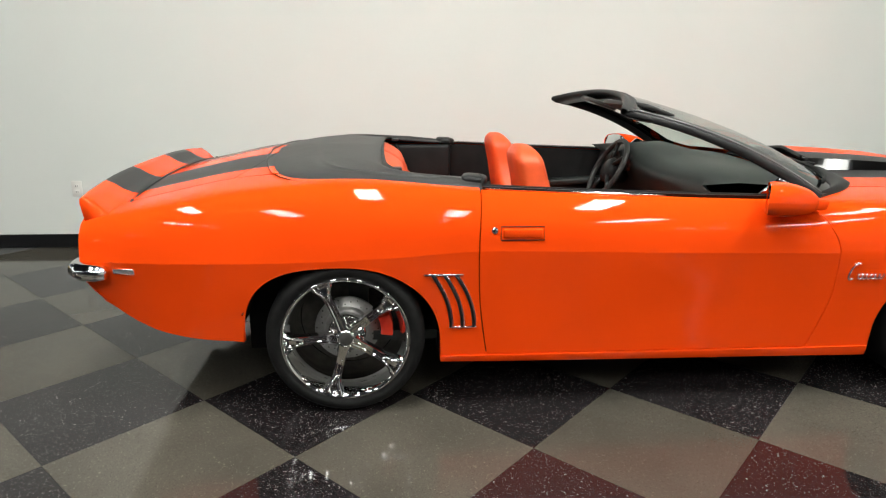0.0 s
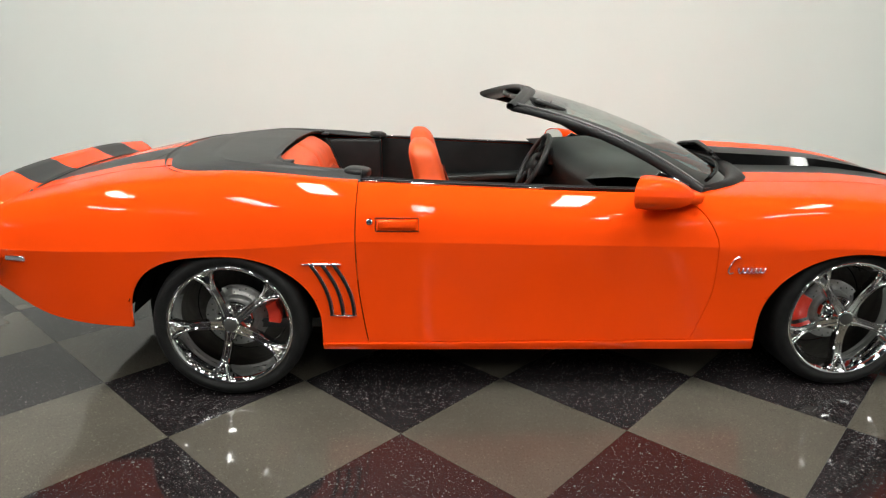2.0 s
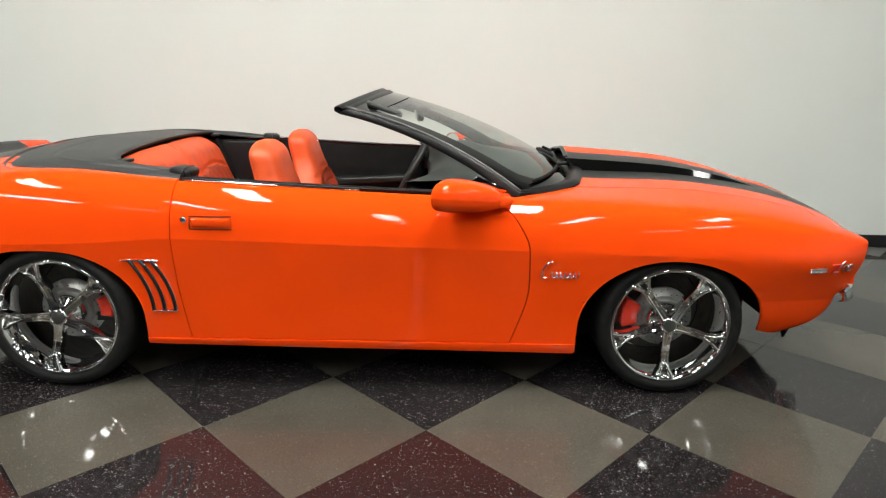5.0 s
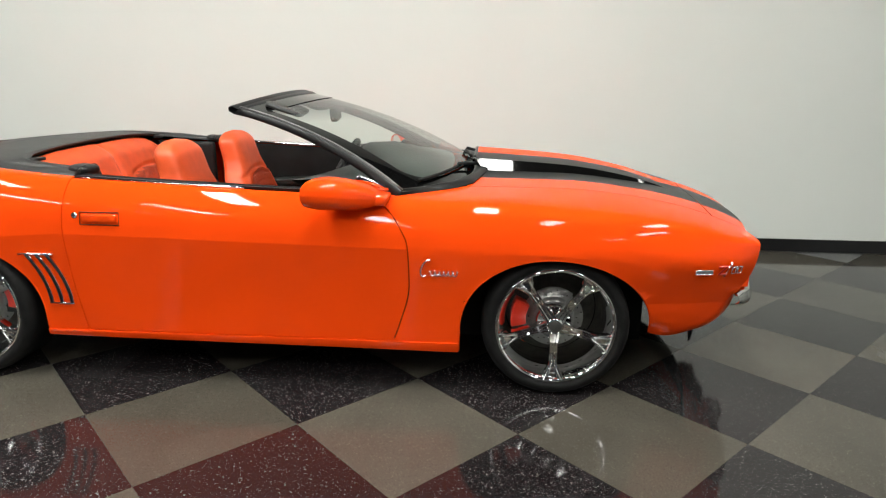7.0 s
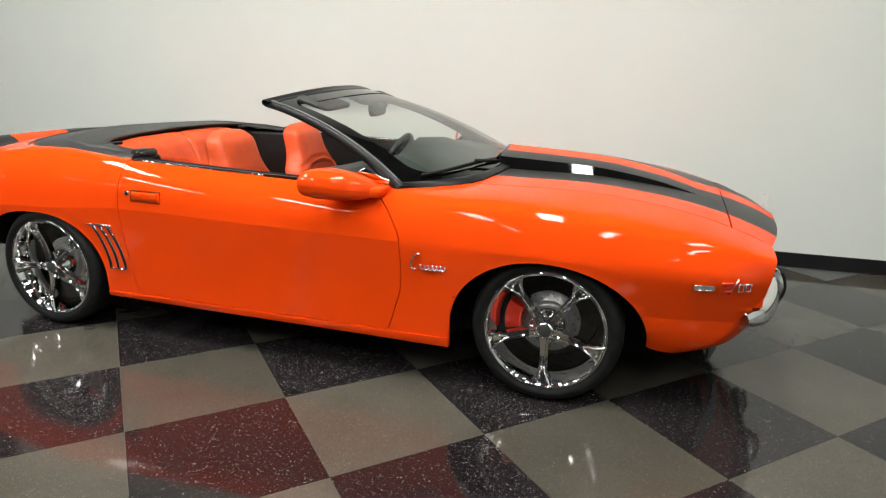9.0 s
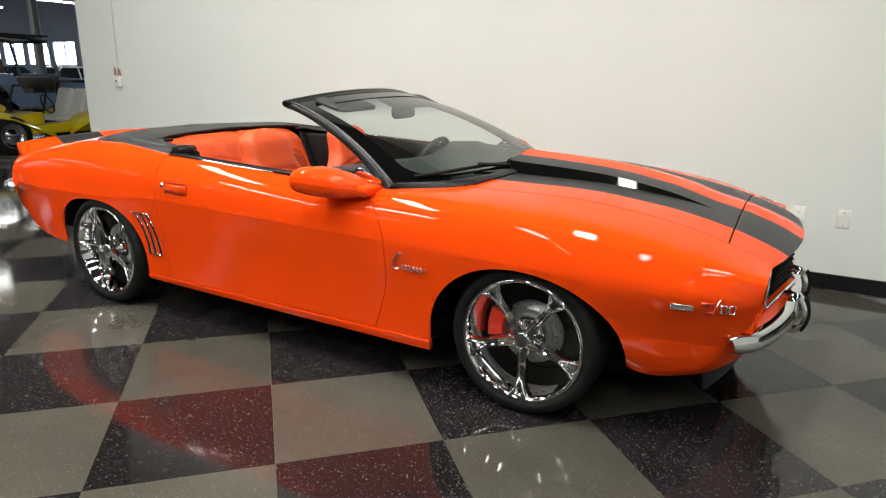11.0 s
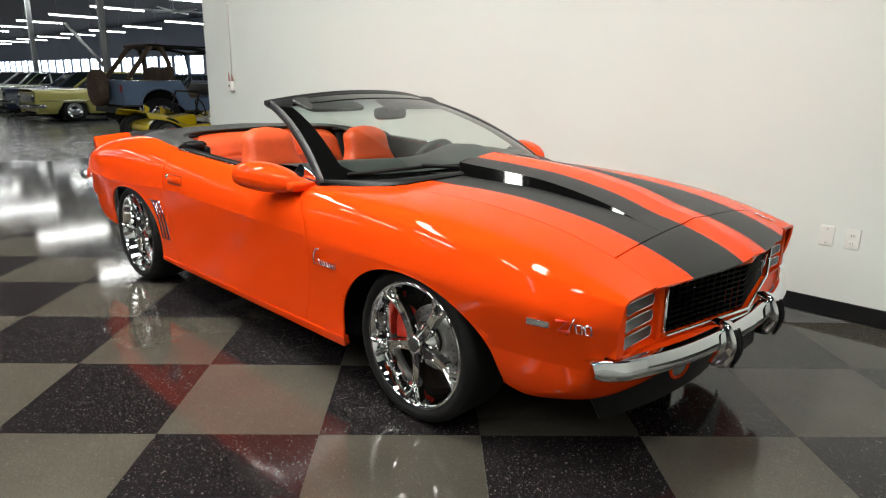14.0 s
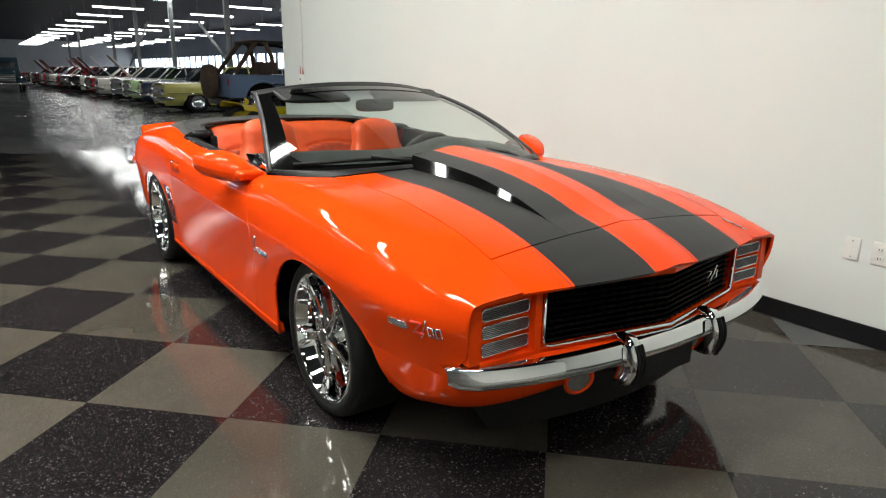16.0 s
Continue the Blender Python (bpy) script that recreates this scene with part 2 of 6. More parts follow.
def spline(*knots):
    """A smooth curve through (x, y) knots."""
    xs, ys = [k[0] for k in knots], [k[1] for k in knots]
    n = len(xs)
    sl = [(ys[i + 1] - ys[i]) / (xs[i + 1] - xs[i]) for i in range(n - 1)]
    tg = [sl[0]] + [0.0 if sl[i - 1] * sl[i] <= 0 else 2 * sl[i - 1] * sl[i] / (sl[i - 1] + sl[i]) for i in range(1, n - 1)] + [sl[-1]]

    def f(x):
        if x <= xs[0]:
            return ys[0] + tg[0] * (x - xs[0])
        if x >= xs[-1]:
            return ys[-1] + tg[-1] * (x - xs[-1])
        i = max(k for k in range(n - 1) if xs[k] <= x)
        h = xs[i + 1] - xs[i]
        t = (x - xs[i]) / h
        return (ys[i] * (1 + 2 * t) * (1 - t) ** 2 + tg[i] * h * t * (1 - t) ** 2 + ys[i + 1] * t * t * (3 - 2 * t) - tg[i + 1] * h * t * t * (1 - t))

    return f


def mixed(a, b, t):
    return a + (b - a) * t


# ---- the bay and the showroom ----
WALL_Y, WALL_END, TILE = 1.68, -4.06, 0.61
wall = part("wall_back", boxed((WALL_END, WALL_Y, 0), (9.2, WALL_Y + 0.22, 4.6)), WHITE_WALL, smooth=False)
tagged(wall, "plain white painted display wall", "wall", kind="structure")
base = part("baseboard", boxed((WALL_END - 0.01, WALL_Y - 0.012, 0.003), (9.19, WALL_Y - 0.002, 0.105), 0.003), BASEBOARD, smooth=False)
tagged(base, "glossy black baseboard along the white wall", "baseboard", kind="structure")

# ---- the convertible ----
car = thing("convertible_car", "orange convertible muscle car with satin black stripes and chrome wheels", "car")

# Half width and height of the lines that run along the flank, by the distance ahead of the rear axle.
FLANK_W = [
    spline((-1.0, 0.815), (-0.7, 0.862), (-0.4, 0.882), (0.36, 0.889), (1.9, 0.889), (2.5, 0.874), (2.9, 0.812), (3.05, 0.795), (3.25, 0.772), (3.4, 0.715)),
    spline((-1.0, 0.825), (-0.7, 0.885), (-0.4, 0.9), (0.5, 0.901), (1.2, 0.898), (1.9, 0.902), (2.5, 0.899), (2.85, 0.872), (3.0, 0.858), (3.25, 0.832), (3.4, 0.772)),
    spline((-1.0, 0.835), (-0.7, 0.9), (-0.4, 0.918), (0.5, 0.918), (1.9, 0.922), (2.6, 0.922), (3.0, 0.902), (3.2, 0.874), (3.3, 0.842), (3.4, 0.785)),
    spline((-1.0, 0.815), (-0.7, 0.872), (-0.4, 0.888), (0.5, 0.903), (1.9, 0.905), (2.6, 0.9), (3.0, 0.88), (3.25, 0.843), (3.4, 0.787)),
    spline((-1.0, 0.765), (-0.7, 0.8), (-0.4, 0.81), (0.5, 0.838), (1.9, 0.838), (2.6, 0.838), (3.0, 0.824), (3.25, 0.8), (3.4, 0.764)),
    spline((-1.0, 0.66), (-0.4, 0.62), (0.0, 0.7), (0.5, 0.755), (1.5, 0.76), (1.9, 0.7), (2.2, 0.605), (3.25, 0.605), (3.4, 0.605)),
]
FLANK_Z = [
    spline((-1.0, 0.56), (-0.95, 0.515), (-0.9, 0.466), (-0.8, 0.394), (-0.7, 0.348), (-0.55, 0.319), (-0.4, 0.308), (0.36, 0.21), (1.9, 0.196), (2.2, 0.192), (2.9, 0.285), (3.05, 0.262), (3.13, 0.27), (3.24, 0.318), (3.4, 0.4)),
    spline((-1.0, 0.6), (-0.7, 0.53), (-0.4, 0.47), (0.5, 0.44), (1.9, 0.42), (2.6, 0.42), (3.0, 0.45), (3.25, 0.51), (3.4, 0.55)),
    spline((-1.0, 0.633), (-0.3, 0.634), (0.2, 0.65), (0.5, 0.672), (1.2, 0.66), (1.9, 0.648), (2.6, 0.634), (3.0, 0.605), (3.4, 0.6)),
    spline((-1.0, 0.72), (-0.4, 0.79), (0.5, 0.79), (1.2, 0.765), (1.9, 0.75), (2.6, 0.735), (3.0, 0.702), (3.25, 0.672), (3.4, 0.652)),
    spline((-1.0, 0.77), (-0.7, 0.835), (-0.4, 0.883), (0.0, 0.905), (0.5, 0.885), (1.2, 0.855), (1.9, 0.836), (2.3, 0.832), (2.6, 0.815), (3.0, 0.775), (3.25, 0.72), (3.4, 0.682)),
    spline((-1.0, 0.785), (-0.7, 0.852), (-0.4, 0.912), (0.0, 0.935), (0.5, 0.896), (1.2, 0.868), (1.9, 0.852), (2.2, 0.857), (2.6, 0.857), (3.0, 0.816), (3.25, 0.753), (3.4, 0.692)),
]


def smoothed(f, reach=0.13):
    """The curve averaged over a short reach, which dies out at the car's ends."""

    def g(x):
        r = max(0.0, min(reach, (3.42 - x) * 0.8, (x + 1.0) * 0.8))
        return sum(w * f(x + r * d / 4) for d, w in zip(range(-4, 5), (1, 2, 3, 4, 5, 4, 3, 2, 1))) / 25

    return g


FLANK_W = [smoothed(f) for f in FLANK_W]
FLANK_Z = FLANK_Z[:1] + [smoothed(f) for f in FLANK_Z[1:]]


def catmull(p, t):
    i = min(int(t), len(p) - 2)
    f = t - i
    a, b = p[i], p[i + 1]
    m0 = (p[i + 1] - p[i - 1]) / 2 if i else b - a
    m1 = (p[i + 2] - p[i]) / 2 if i + 2 < len(p) else b - a
    return a * (1 + 2 * f) * (1 - f) ** 2 + m0 * f * (1 - f) ** 2 + b * f * f * (3 - 2 * f) - m1 * f * f * (1 - f)


section_cache = {}


def section(x):
    key = round(x, 4)
    if key not in section_cache:
        section_cache[key] = ([f(x) for f in FLANK_W], [f(x) for f in FLANK_Z])
    return section_cache[key]


def flank_raw(x, k):
    """Half width and height of the flank; k runs from the sill, 0, over the crease, 2, to the deck's edge, 5."""
    w, z = section(x)
    fade = min(max((x - 2.62) / 0.3, 0), 1)
    if k <= 2:
        a = catmull(w[:3], k), catmull(z[:3], k)
    else:
        a = catmull(w[2:], k - 2), catmull(z[2:], k - 2)
    if fade == 0:
        return a
    return mixed(a[0], catmull(w, k), fade), mixed(a[1], catmull(z, k), fade)


def flank(x, k):
    """The flank with its shoulder rounded off evenly."""
    r = 0.8 * min(0.5, k - 2, 5 - k)
    if r < 0.03:
        return flank_raw(x, k)
    got = [flank_raw(x, k + r * d / 3) for d in range(-3, 4)]
    return tuple(sum(g[i] * w for g, w in zip(got, (1, 2, 3, 4, 3, 2, 1))) / 16 for i in (0, 1))


def level(x, z):
    """The k at which the flank has a height."""
    lo, hi = 0.0, 5.0
    for _ in range(22):
        mid = (lo + hi) / 2
        if flank_raw(x, mid)[1] < z:
            lo = mid
        else:
            hi = mid
    return lo


ARCHES = {"rear": (-0.012, (0.382, 0.382), 0.30, 0.314, (2.9, 2.1)), "front": (2.553, (0.384, 0.425), 0.30, 0.317, (2.05, 2.0))}


def arch_height(x, which):
    xc, r, zc, h, n = ARCHES[which]
    k = 0 if x < xc else 1
    d, n = abs((x - xc) / r[k]), n[k]
    return zc + h * (1 - d**n) ** (1 / n) if d < 1 else -1.0


def arch_edge(z, which, side):
    xc, r, zc, h, n = ARCHES[which]
    k = 0 if side < 0 else 1
    d, n = min(max((z - zc) / h, 0), 1), n[k]
    return xc + side * r[k] * (1 - d**n) ** (1 / n)


door_rear = spline((0.2, 0.56), (0.3, 0.542), (0.5, 0.517), (0.67, 0.511), (0.9, 0.522))
door_front = spline((0.19, 1.872), (0.3, 1.915), (0.49, 1.961), (0.65, 1.955), (0.76, 1.905), (0.86, 1.80))


NOSE_EDGE = spline((0.3, 3.2), (0.44, 3.3), (0.485, 3.348), (0.52, 3.37), (0.56, 3.382), (0.62, 3.393), (0.682, 3.401), (0.692, 3.407))


def nose_edge(z):
    return NOSE_EDGE(z)


GAP = 0.0022


def joined(*bms):
    out = bmesh.new()
    for b in bms:
        me = bpy.data.meshes.new("joint")
        b.to_mesh(me)
        b.free()
        out.from_mesh(me)
        bpy.data.meshes.remove(me)
    return out


def lower_piece(s, xr, xf, z_top, nu, nv):
    """Flank below z_top between two edges, which are curves of height."""

    def fn(u, v):
        x = mixed(xr(0.4), xf(0.4), u)
        for _ in range(4):
            z = mixed(section(x)[1][0], z_top, v)
            x = mixed(xr(z), xf(z), u)
        w, z = flank(x, level(x, mixed(section(x)[1][0], z_top, v)))
        return x, s * w, z

    return grid(fn, nu, nv, flip=s > 0, flange=0.01)


def upper_piece(s, xr, xf, z_low, arch, k_top, nu, nv, mats=None, flange=0.012, sharp_to=1.0):
    """Flank above z_low, and above a wheel arch, up to the line k_top."""

    def fn(u, v):
        x = mixed(xr(0.6), xf(0.6), u)
        for _ in range(5):
            low = max(z_low, arch_height(x, arch)) if arch else z_low
            kl = level(x, low)
            k = mixed(kl, 2, v / 0.24) if v < 0.24 else mixed(2, k_top, (v - 0.24) / 0.76)
            if kl > 1.97:
                k = mixed(kl, k_top, v)
            x = mixed(xr(flank(x, k)[1]), xf(flank(x, k)[1]), u)
        w, z = flank(x, k)
        return x, s * w, z

    return grid(fn, nu, nv, flip=s > 0, flange=flange, mats=mats, sharp=6, sharp_to=sharp_to)


SILL_Z = 0.238
for s in (-1, 1):
    zs = 0.42
    quarter = joined(
        lower_piece(s, lambda z: -0.985, lambda z: arch_edge(z, "rear", -1), zs, 16, 5),
        upper_piece(s, lambda z: -0.985, lambda z: door_rear(z) - GAP, zs, "rear", 5, 72, 25),
        lower_piece(s, lambda z: arch_edge(z, "rear", 1), lambda z: door_rear(z) - GAP, zs, 8, 8),
    )
    part("quarter_panel", quarter, ORANGE, car)
    fender = joined(
        lower_piece(s, lambda z: door_front(z) + GAP, lambda z: arch_edge(z, "front", -1), zs, 12, 8),
        upper_piece(s, lambda z: door_front(z) + GAP, nose_edge, zs, "front", 5, 76, 29, flange=0.014, sharp_to=0.52),
    )
    for v in fender.verts:
        if 2.6 < v.co.x < 2.99 and v.co.z < 0.6:
            v.co.x = max(v.co.x, arch_edge(v.co.z, "front", 1))
    part("front_fender", fender, ORANGE, car)

    def door_fn(u, v, s=s):
        x = mixed(0.52, 1.9, u)
        for _ in range(4):
            k = mixed(level(x, SILL_Z), 2, v / 0.4) if v < 0.4 else mixed(2, 4.25, (v - 0.4) / 0.6)
            z = flank(x, k)[1]
            x = mixed(door_rear(z) + GAP, door_front(z) - GAP, u)
        w, z = flank(x, k)
        return x, s * w, z

    door = part("door", grid(door_fn, 56, 30, flip=s > 0, flange=0.02, sharp=12), ORANGE, car)

    def sill_fn(u, v, s=s):
        x = mixed(0.368, 2.168, u)
        z0 = section(x)[1][0] - 0.004
        w, z = flank(x, level(x, mixed(z0, SILL_Z - 0.006, v)))
        return x, s * (w + 0.0055 - 0.007 * (1 - v) ** 2), mixed(z0, SILL_Z - 0.006, v)

    part("sill", grid(sill_fn, 40, 4, flip=s > 0, flange=0.03), ORANGE, car)
    for which in ("rear", "front"):
        xc, r, zc, h, n = ARCHES[which]
        pts = []
        for i in range(41):
            a = math.pi * i / 40
            c, sn = math.cos(a), math.sin(a)
            m, rr = (n[0], r[0]) if c > 0 else (n[1], r[1])
            x, z = xc - rr * math.copysign(abs(c) ** (2 / m), c), zc + h * sn ** (2 / m)
            if z > section(x)[1][0] + 0.006:
                pts.append((x, s * (flank(x, level(x, z))[0] - 0.004), z))
        for end, at in ((0, 0), (-1, len(pts) + 1)):
            x = pts[end][0]
            z = section(x)[1][0] + 0.006
            if z < pts[end][2]:
                pts.insert(at, (x, s * (flank(x, level(x, z))[0] - 0.004), z))
        part("arch_lip", piped(pts, 0.005, 8), ORANGE, car)
        # the dark well round the wheel
        wr = max(r) + 0.03

        def well_fn(u, v, xc=xc, wr=wr, s=s, h=h):
            a = math.pi * (u * 0.94 + 0.03)
            return xc - wr * math.cos(a), s * mixed(0.45, 0.80, v), 0.30 + (h + 0.03) * math.sin(a)

        part("wheel_well", grid(well_fn, 24, 2), UNDER, car)
        part("inner_liner", boxed((xc - 0.42, min(s * 0.585, s * 0.61), 0.16), (xc + 0.44, max(s * 0.585, s * 0.61), 0.62)), UNDER, car, smooth=False)

part("underbody", joined(boxed((0.36, -0.8, 0.21), (2.16, 0.8, 0.3)), boxed((-0.9, -0.42, 0.3), (3.25, 0.42, 0.42)), boxed((2.0, -0.44, 0.3), (3.2, 0.44, 0.7)), boxed((-0.92, -0.44, 0.4), (0.0, 0.44, 0.8)), boxed((-0.78, -0.72, 0.345), (-0.46, 0.72, 0.5))), UNDER, car, smooth=False)

# ---- bonnet ----
hood_mid = spline((2.1, 0.9), (2.26, 0.887), (2.65, 0.88), (2.96, 0.85), (3.25, 0.793), (3.4, 0.742), (3.5, 0.693))
bulge_h = spline((2.1, 0.072), (2.3, 0.068), (2.65, 0.05), (2.96, 0.026), (3.08, 0.009), (3.15, 0.0), (3.3, 0.0))
bulge_w = spline((2.1, 0.218), (2.7, 0.242), (3.15, 0.262))


def hood_z(x, y):
    z5 = FLANK_Z[5](x)
    return z5 + (hood_mid(x) - z5) * (1 - (abs(y) / 0.605) ** 2) + 0.009 * max(0.0, 1 - abs(y) / 0.1)


def hood_rear(y):
    return 2.275 - 0.26 * y * y


def nose_front(y):
    return 3.495 - 0.24 * y * y


HOOD_COLUMNS = [0, 0.03, 0.06, 0.09, 0.1025, 0.1055, "s1", 0.15, 0.165, 0.19, "top", "foot", "f2", 0.36, "s2", 0.4475, 0.4505, 0.47, 0.51, 0.55, 0.58, 0.6015]


def hood_columns(x):
    hb = max(bulge_h(x), 0)
    w = bulge_w(x)
    named = {"s1": 0.116, "top": w, "foot": w + 0.002 + 0.58 * hb, "f2": w + 0.012 + 0.58 * hb, "s2": 0.437}
    return [named[c] if isinstance(c, str) else c for c in HOOD_COLUMNS]


def hood_point(x, j):
    """Column j counts from the far edge over the middle to the near edge."""
    n = len(HOOD_COLUMNS) - 1
    side, c = (1, n - j) if j <= n else (-1, j - n)
    y = hood_columns(x)[c]
    z = hood_z(x, y)
    if c <= HOOD_COLUMNS.index("top"):
        z += max(bulge_h(x), 0) * (1 - 0.3 * (y / bulge_w(x)) ** 2)
    return side * y, z


def hood_mat(j, nose=False):
    n = len(HOOD_COLUMNS) - 1
    c = n - 1 - j if j < n else j - n
    if c in (HOOD_COLUMNS.index(0.1025), HOOD_COLUMNS.index(0.4475)):
        return 1
    if c < HOOD_COLUMNS.index("s1") or c >= HOOD_COLUMNS.index("s2"):
        return 0
    if c == HOOD_COLUMNS.index("top") and not nose:
        return 2
    return 1


NC = 2 * (len(HOOD_COLUMNS) - 1)


HOOD_CREASES = tuple(NC // 2 + d * HOOD_COLUMNS.index(k) for k in ("top", "foot") for d in (-1, 1)) + (NC // 2,)


def bonnet_fn(u, v):
    j = round(v * NC)
    x = 2.6
    for _ in range(3):
        y, z = hood_point(x, j)
        x = mixed(hood_rear(y) - (0.05 if abs(j - NC // 2) <= HOOD_COLUMNS.index("top") else 0.0), 3.25, u)
    return x, *hood_point(x, j)


def nose_fn(u, v):
    j = round(v * NC)
    y, z = hood_point(3.3, j)
    y *= 1.005 if j in (0, NC) else 1.0
    x = mixed(3.2555, nose_front(y), u)
    return x, y, hood_point(x, j)[1] - 0.004 * max(0, u - 0.75) * 4 * max(0, u - 0.75) * 4


part("bonnet", grid(bonnet_fn, 60, NC, flip=True, mats=lambda u, v: hood_mat(int(v * NC)), flange=0.02, sharp=HOOD_CREASES), [ORANGE, STRIPE, GLOSS_BLACK], car, "orange bonnet with satin black stripes and a raised scoop")
part("nose_panel", grid(nose_fn, 14, NC, flip=True, mats=lambda u, v: hood_mat(int(v * NC), True), flange=0.012), [ORANGE, STRIPE], car)
def scoop_edge(y):
    x = hood_rear(y) - 0.052
    return x, y, hood_z(x, y) + bulge_h(x) * (1 - 0.3 * (y / bulge_w(x)) ** 2) - 0.011


part("scoop_lip", piped([scoop_edge(-0.216 + 0.036 * i) for i in range(13)], 0.0125, 8), GLOSS_BLACK, car, "gloss black scoop lip")
part("scoop_mouth", prism([(-0.27, 0.87), (0.27, 0.87), (0.21, 0.93), (0, 0.95), (-0.21, 0.93)], 2.285, 2.292, "X"), UNDER, car, smooth=False)

# ---- boot lid, spoiler, tail ----
trunk_mid = spline((-1.0, 0.815), (-0.9, 0.836), (-0.7, 0.885), (-0.45, 0.938), (-0.3, 0.958))


def trunk_z(x, y):
    z5 = FLANK_Z[5](x)
    w = FLANK_W[5](x)
    return z5 + (trunk_mid(x) - z5) * (1 - (abs(y) / w) ** 2)


TC = [0, 0.08, 0.168, 0.172, 0.25, 0.37, 0.488, 0.492, 0.53, 0.57, 1.0]


def trunk_col(x, j):
    n = len(TC) - 1
    side, c = (1, n - j) if j <= n else (-1, j - n)
    y = TC[c] if c < n else FLANK_W[5](x) - 0.004
    return side * y


def trunk_mat(j):
    n = len(TC) - 1
    c = n - 1 - j if j < n else j - n
    return 1 if 3 <= c < 6 else 0


NT = 2 * (len(TC) - 1)


def lid_fn(u, v):
    x = mixed(-0.985, -0.41, u)
    y = trunk_col(x, round(v * NT))
    x = mixed(-0.985, -0.45 + 0.1 * (1 - (y / 0.62) ** 2), u)
    return x, y, trunk_z(x, y)


def deck_fn(u, v):
    y = trunk_col(-0.4, round(v * NT))
    x = mixed(-0.446 + 0.1 * (1 - (y / 0.62) ** 2), -0.27, u)
    return x, y, trunk_z(x, y)


part("boot_lid", grid(lid_fn, 24, NT, flip=True, mats=lambda u, v: trunk_mat(int(v * NT)), flange=0.02), [ORANGE, STRIPE], car, "orange boot lid with satin black stripes")
part("rear_deck", grid(deck_fn, 10, NT, flip=True, mats=lambda u, v: trunk_mat(int(v * NT)), flange=0.01), [ORANGE, STRIPE], car)


def spoiler_fn(u, v):
    """u runs round the blade's section, v across the car."""
    y = mixed(0.778, -0.778, v)
    e = abs(y) / 0.778
    base_z = trunk_z(-0.89, min(abs(y), 0.64)) - 0.045 * max(0, e - 0.81) / 0.19
    top = 0.895 - 0.035 * e**2.5
    ring = [(-0.86, base_z + 0.006), (-0.895, base_z + 0.012), (-0.93, mixed(base_z, top, 0.42)), (-0.965, mixed(base_z, top, 0.8)), (-0.995, top), (-1.012, top - 0.006), (-1.014, top - 0.022), (-1.0, base_z - 0.02), (-0.95, base_z - 0.03), (-0.88, base_z - 0.012)]
    a, b = ring[round(u * 10) % 10]
    return a + 0.03 * e**3, y, b


def spoiler_mat(u, v):
    y = abs(mixed(0.778, -0.778, v))
    return 1 if 0.2 < y < 0.53 and u < 0.62 else 0


sp = grid(spoiler_fn, 10, 79, mats=spoiler_mat)
for cap in (0, 79):
    sp.verts.ensure_lookup_table()
    sp.faces.new([sp.verts[i * 80 + cap] for i in range(10)])
bmesh.ops.remove_doubles(sp, verts=sp.verts, dist=1e-5)
bmesh.ops.recalc_face_normals(sp, faces=sp.faces)
part("spoiler_gap", piped([(-0.862 + 0.03 * (abs(q) / 0.778) ** 3, q, trunk_z(-0.87, min(abs(q), 0.64)) - 0.045 * max(0, abs(q) / 0.778 - 0.81) / 0.19 + 0.004) for q in [-0.76 + 0.095 * i for i in range(17)]], 0.005, 6), TRIM, car)
for s in (-1, 1):
    zb = trunk_z(-0.89, 0.64) - 0.045
    part("spoiler_seam", piped([(-0.985, s * 0.772, zb - 0.024), (-0.95, s * 0.782, zb - 0.016), (-0.9, s * 0.783, zb + 0.002), (-0.85, s * 0.765, zb + 0.02), (-0.83, s * 0.72, zb + 0.036), (-0.845, s * 0.64, zb + 0.056)], 0.006, 6), TRIM, car)
part("spoiler", sp, [ORANGE, STRIPE], car, "orange ducktail spoiler with black stripe ends")


def tail_fn(u, v):
    w, z = flank(-0.985, v * 5)
    return -0.985 - 0.04 * (1 - (2 * u - 1) ** 2) * (1 - abs(2 * v - 1) ** 3), mixed(-w, w, u), z


part("tail_panel", grid(tail_fn, 20, 14), ORANGE, car)


def bumper_bar(fn_x, y_max, z0, z1, depth, name, back, n=48):
    """A rounded bar across the car whose face follows fn_x(y)."""
    prof = [(0.0, -0.5), (0.6, -0.5), (0.84, -0.47), (0.96, -0.41), (1.0, -0.33), (1.01, -0.22), (0.99, -0.14), (0.9, 0.1), (0.8, 0.32), (0.77, 0.38), (0.69, 0.45), (0.55, 0.49), (0.3, 0.5), (0.0, 0.5)]

    def fn(u, v):
        y = mixed(-y_max, y_max, v)
        a, b = prof[round(u * 13)]
        end = max(0, (abs(y) / y_max - 0.975) / 0.025)
        sq = 1 - 0.3 * end**2
        return fn_x(y) + back * depth * (a - 1), y, (z0 + z1) / 2 + b * (z1 - z0) * sq

    return part(name, grid(fn, 13, n), CHROME, car, "polished chrome bumper")


bumper_bar(lambda y: -1.0 - 0.05 * (1 - (y / 0.84) ** 2) + 0.05 * max(0, abs(y) - 0.75) / 0.1, 0.845, 0.568, 0.628, 0.05, "rear_bumper", -1)
for s in (-1, 1):
    pts = [(-1.0, s * 0.80, 0.6), (-0.99, s * 0.845, 0.6), (-0.955, s * 0.872, 0.598), (-0.91, s * 0.885, 0.597), (-0.872, s * 0.888, 0.596)]
    bm = bmesh.new()
    pipe(bm, pts, [0.034, 0.036, 0.036, 0.034, 0.026], 12)
    part("bumper_corner", bm, CHROME, car)


# ---- front face ----
def face_x(y):
    a = abs(y)
    return 3.487 - 0.19 * a if a < 0.5 else 3.392 - 0.06 * (a - 0.5)


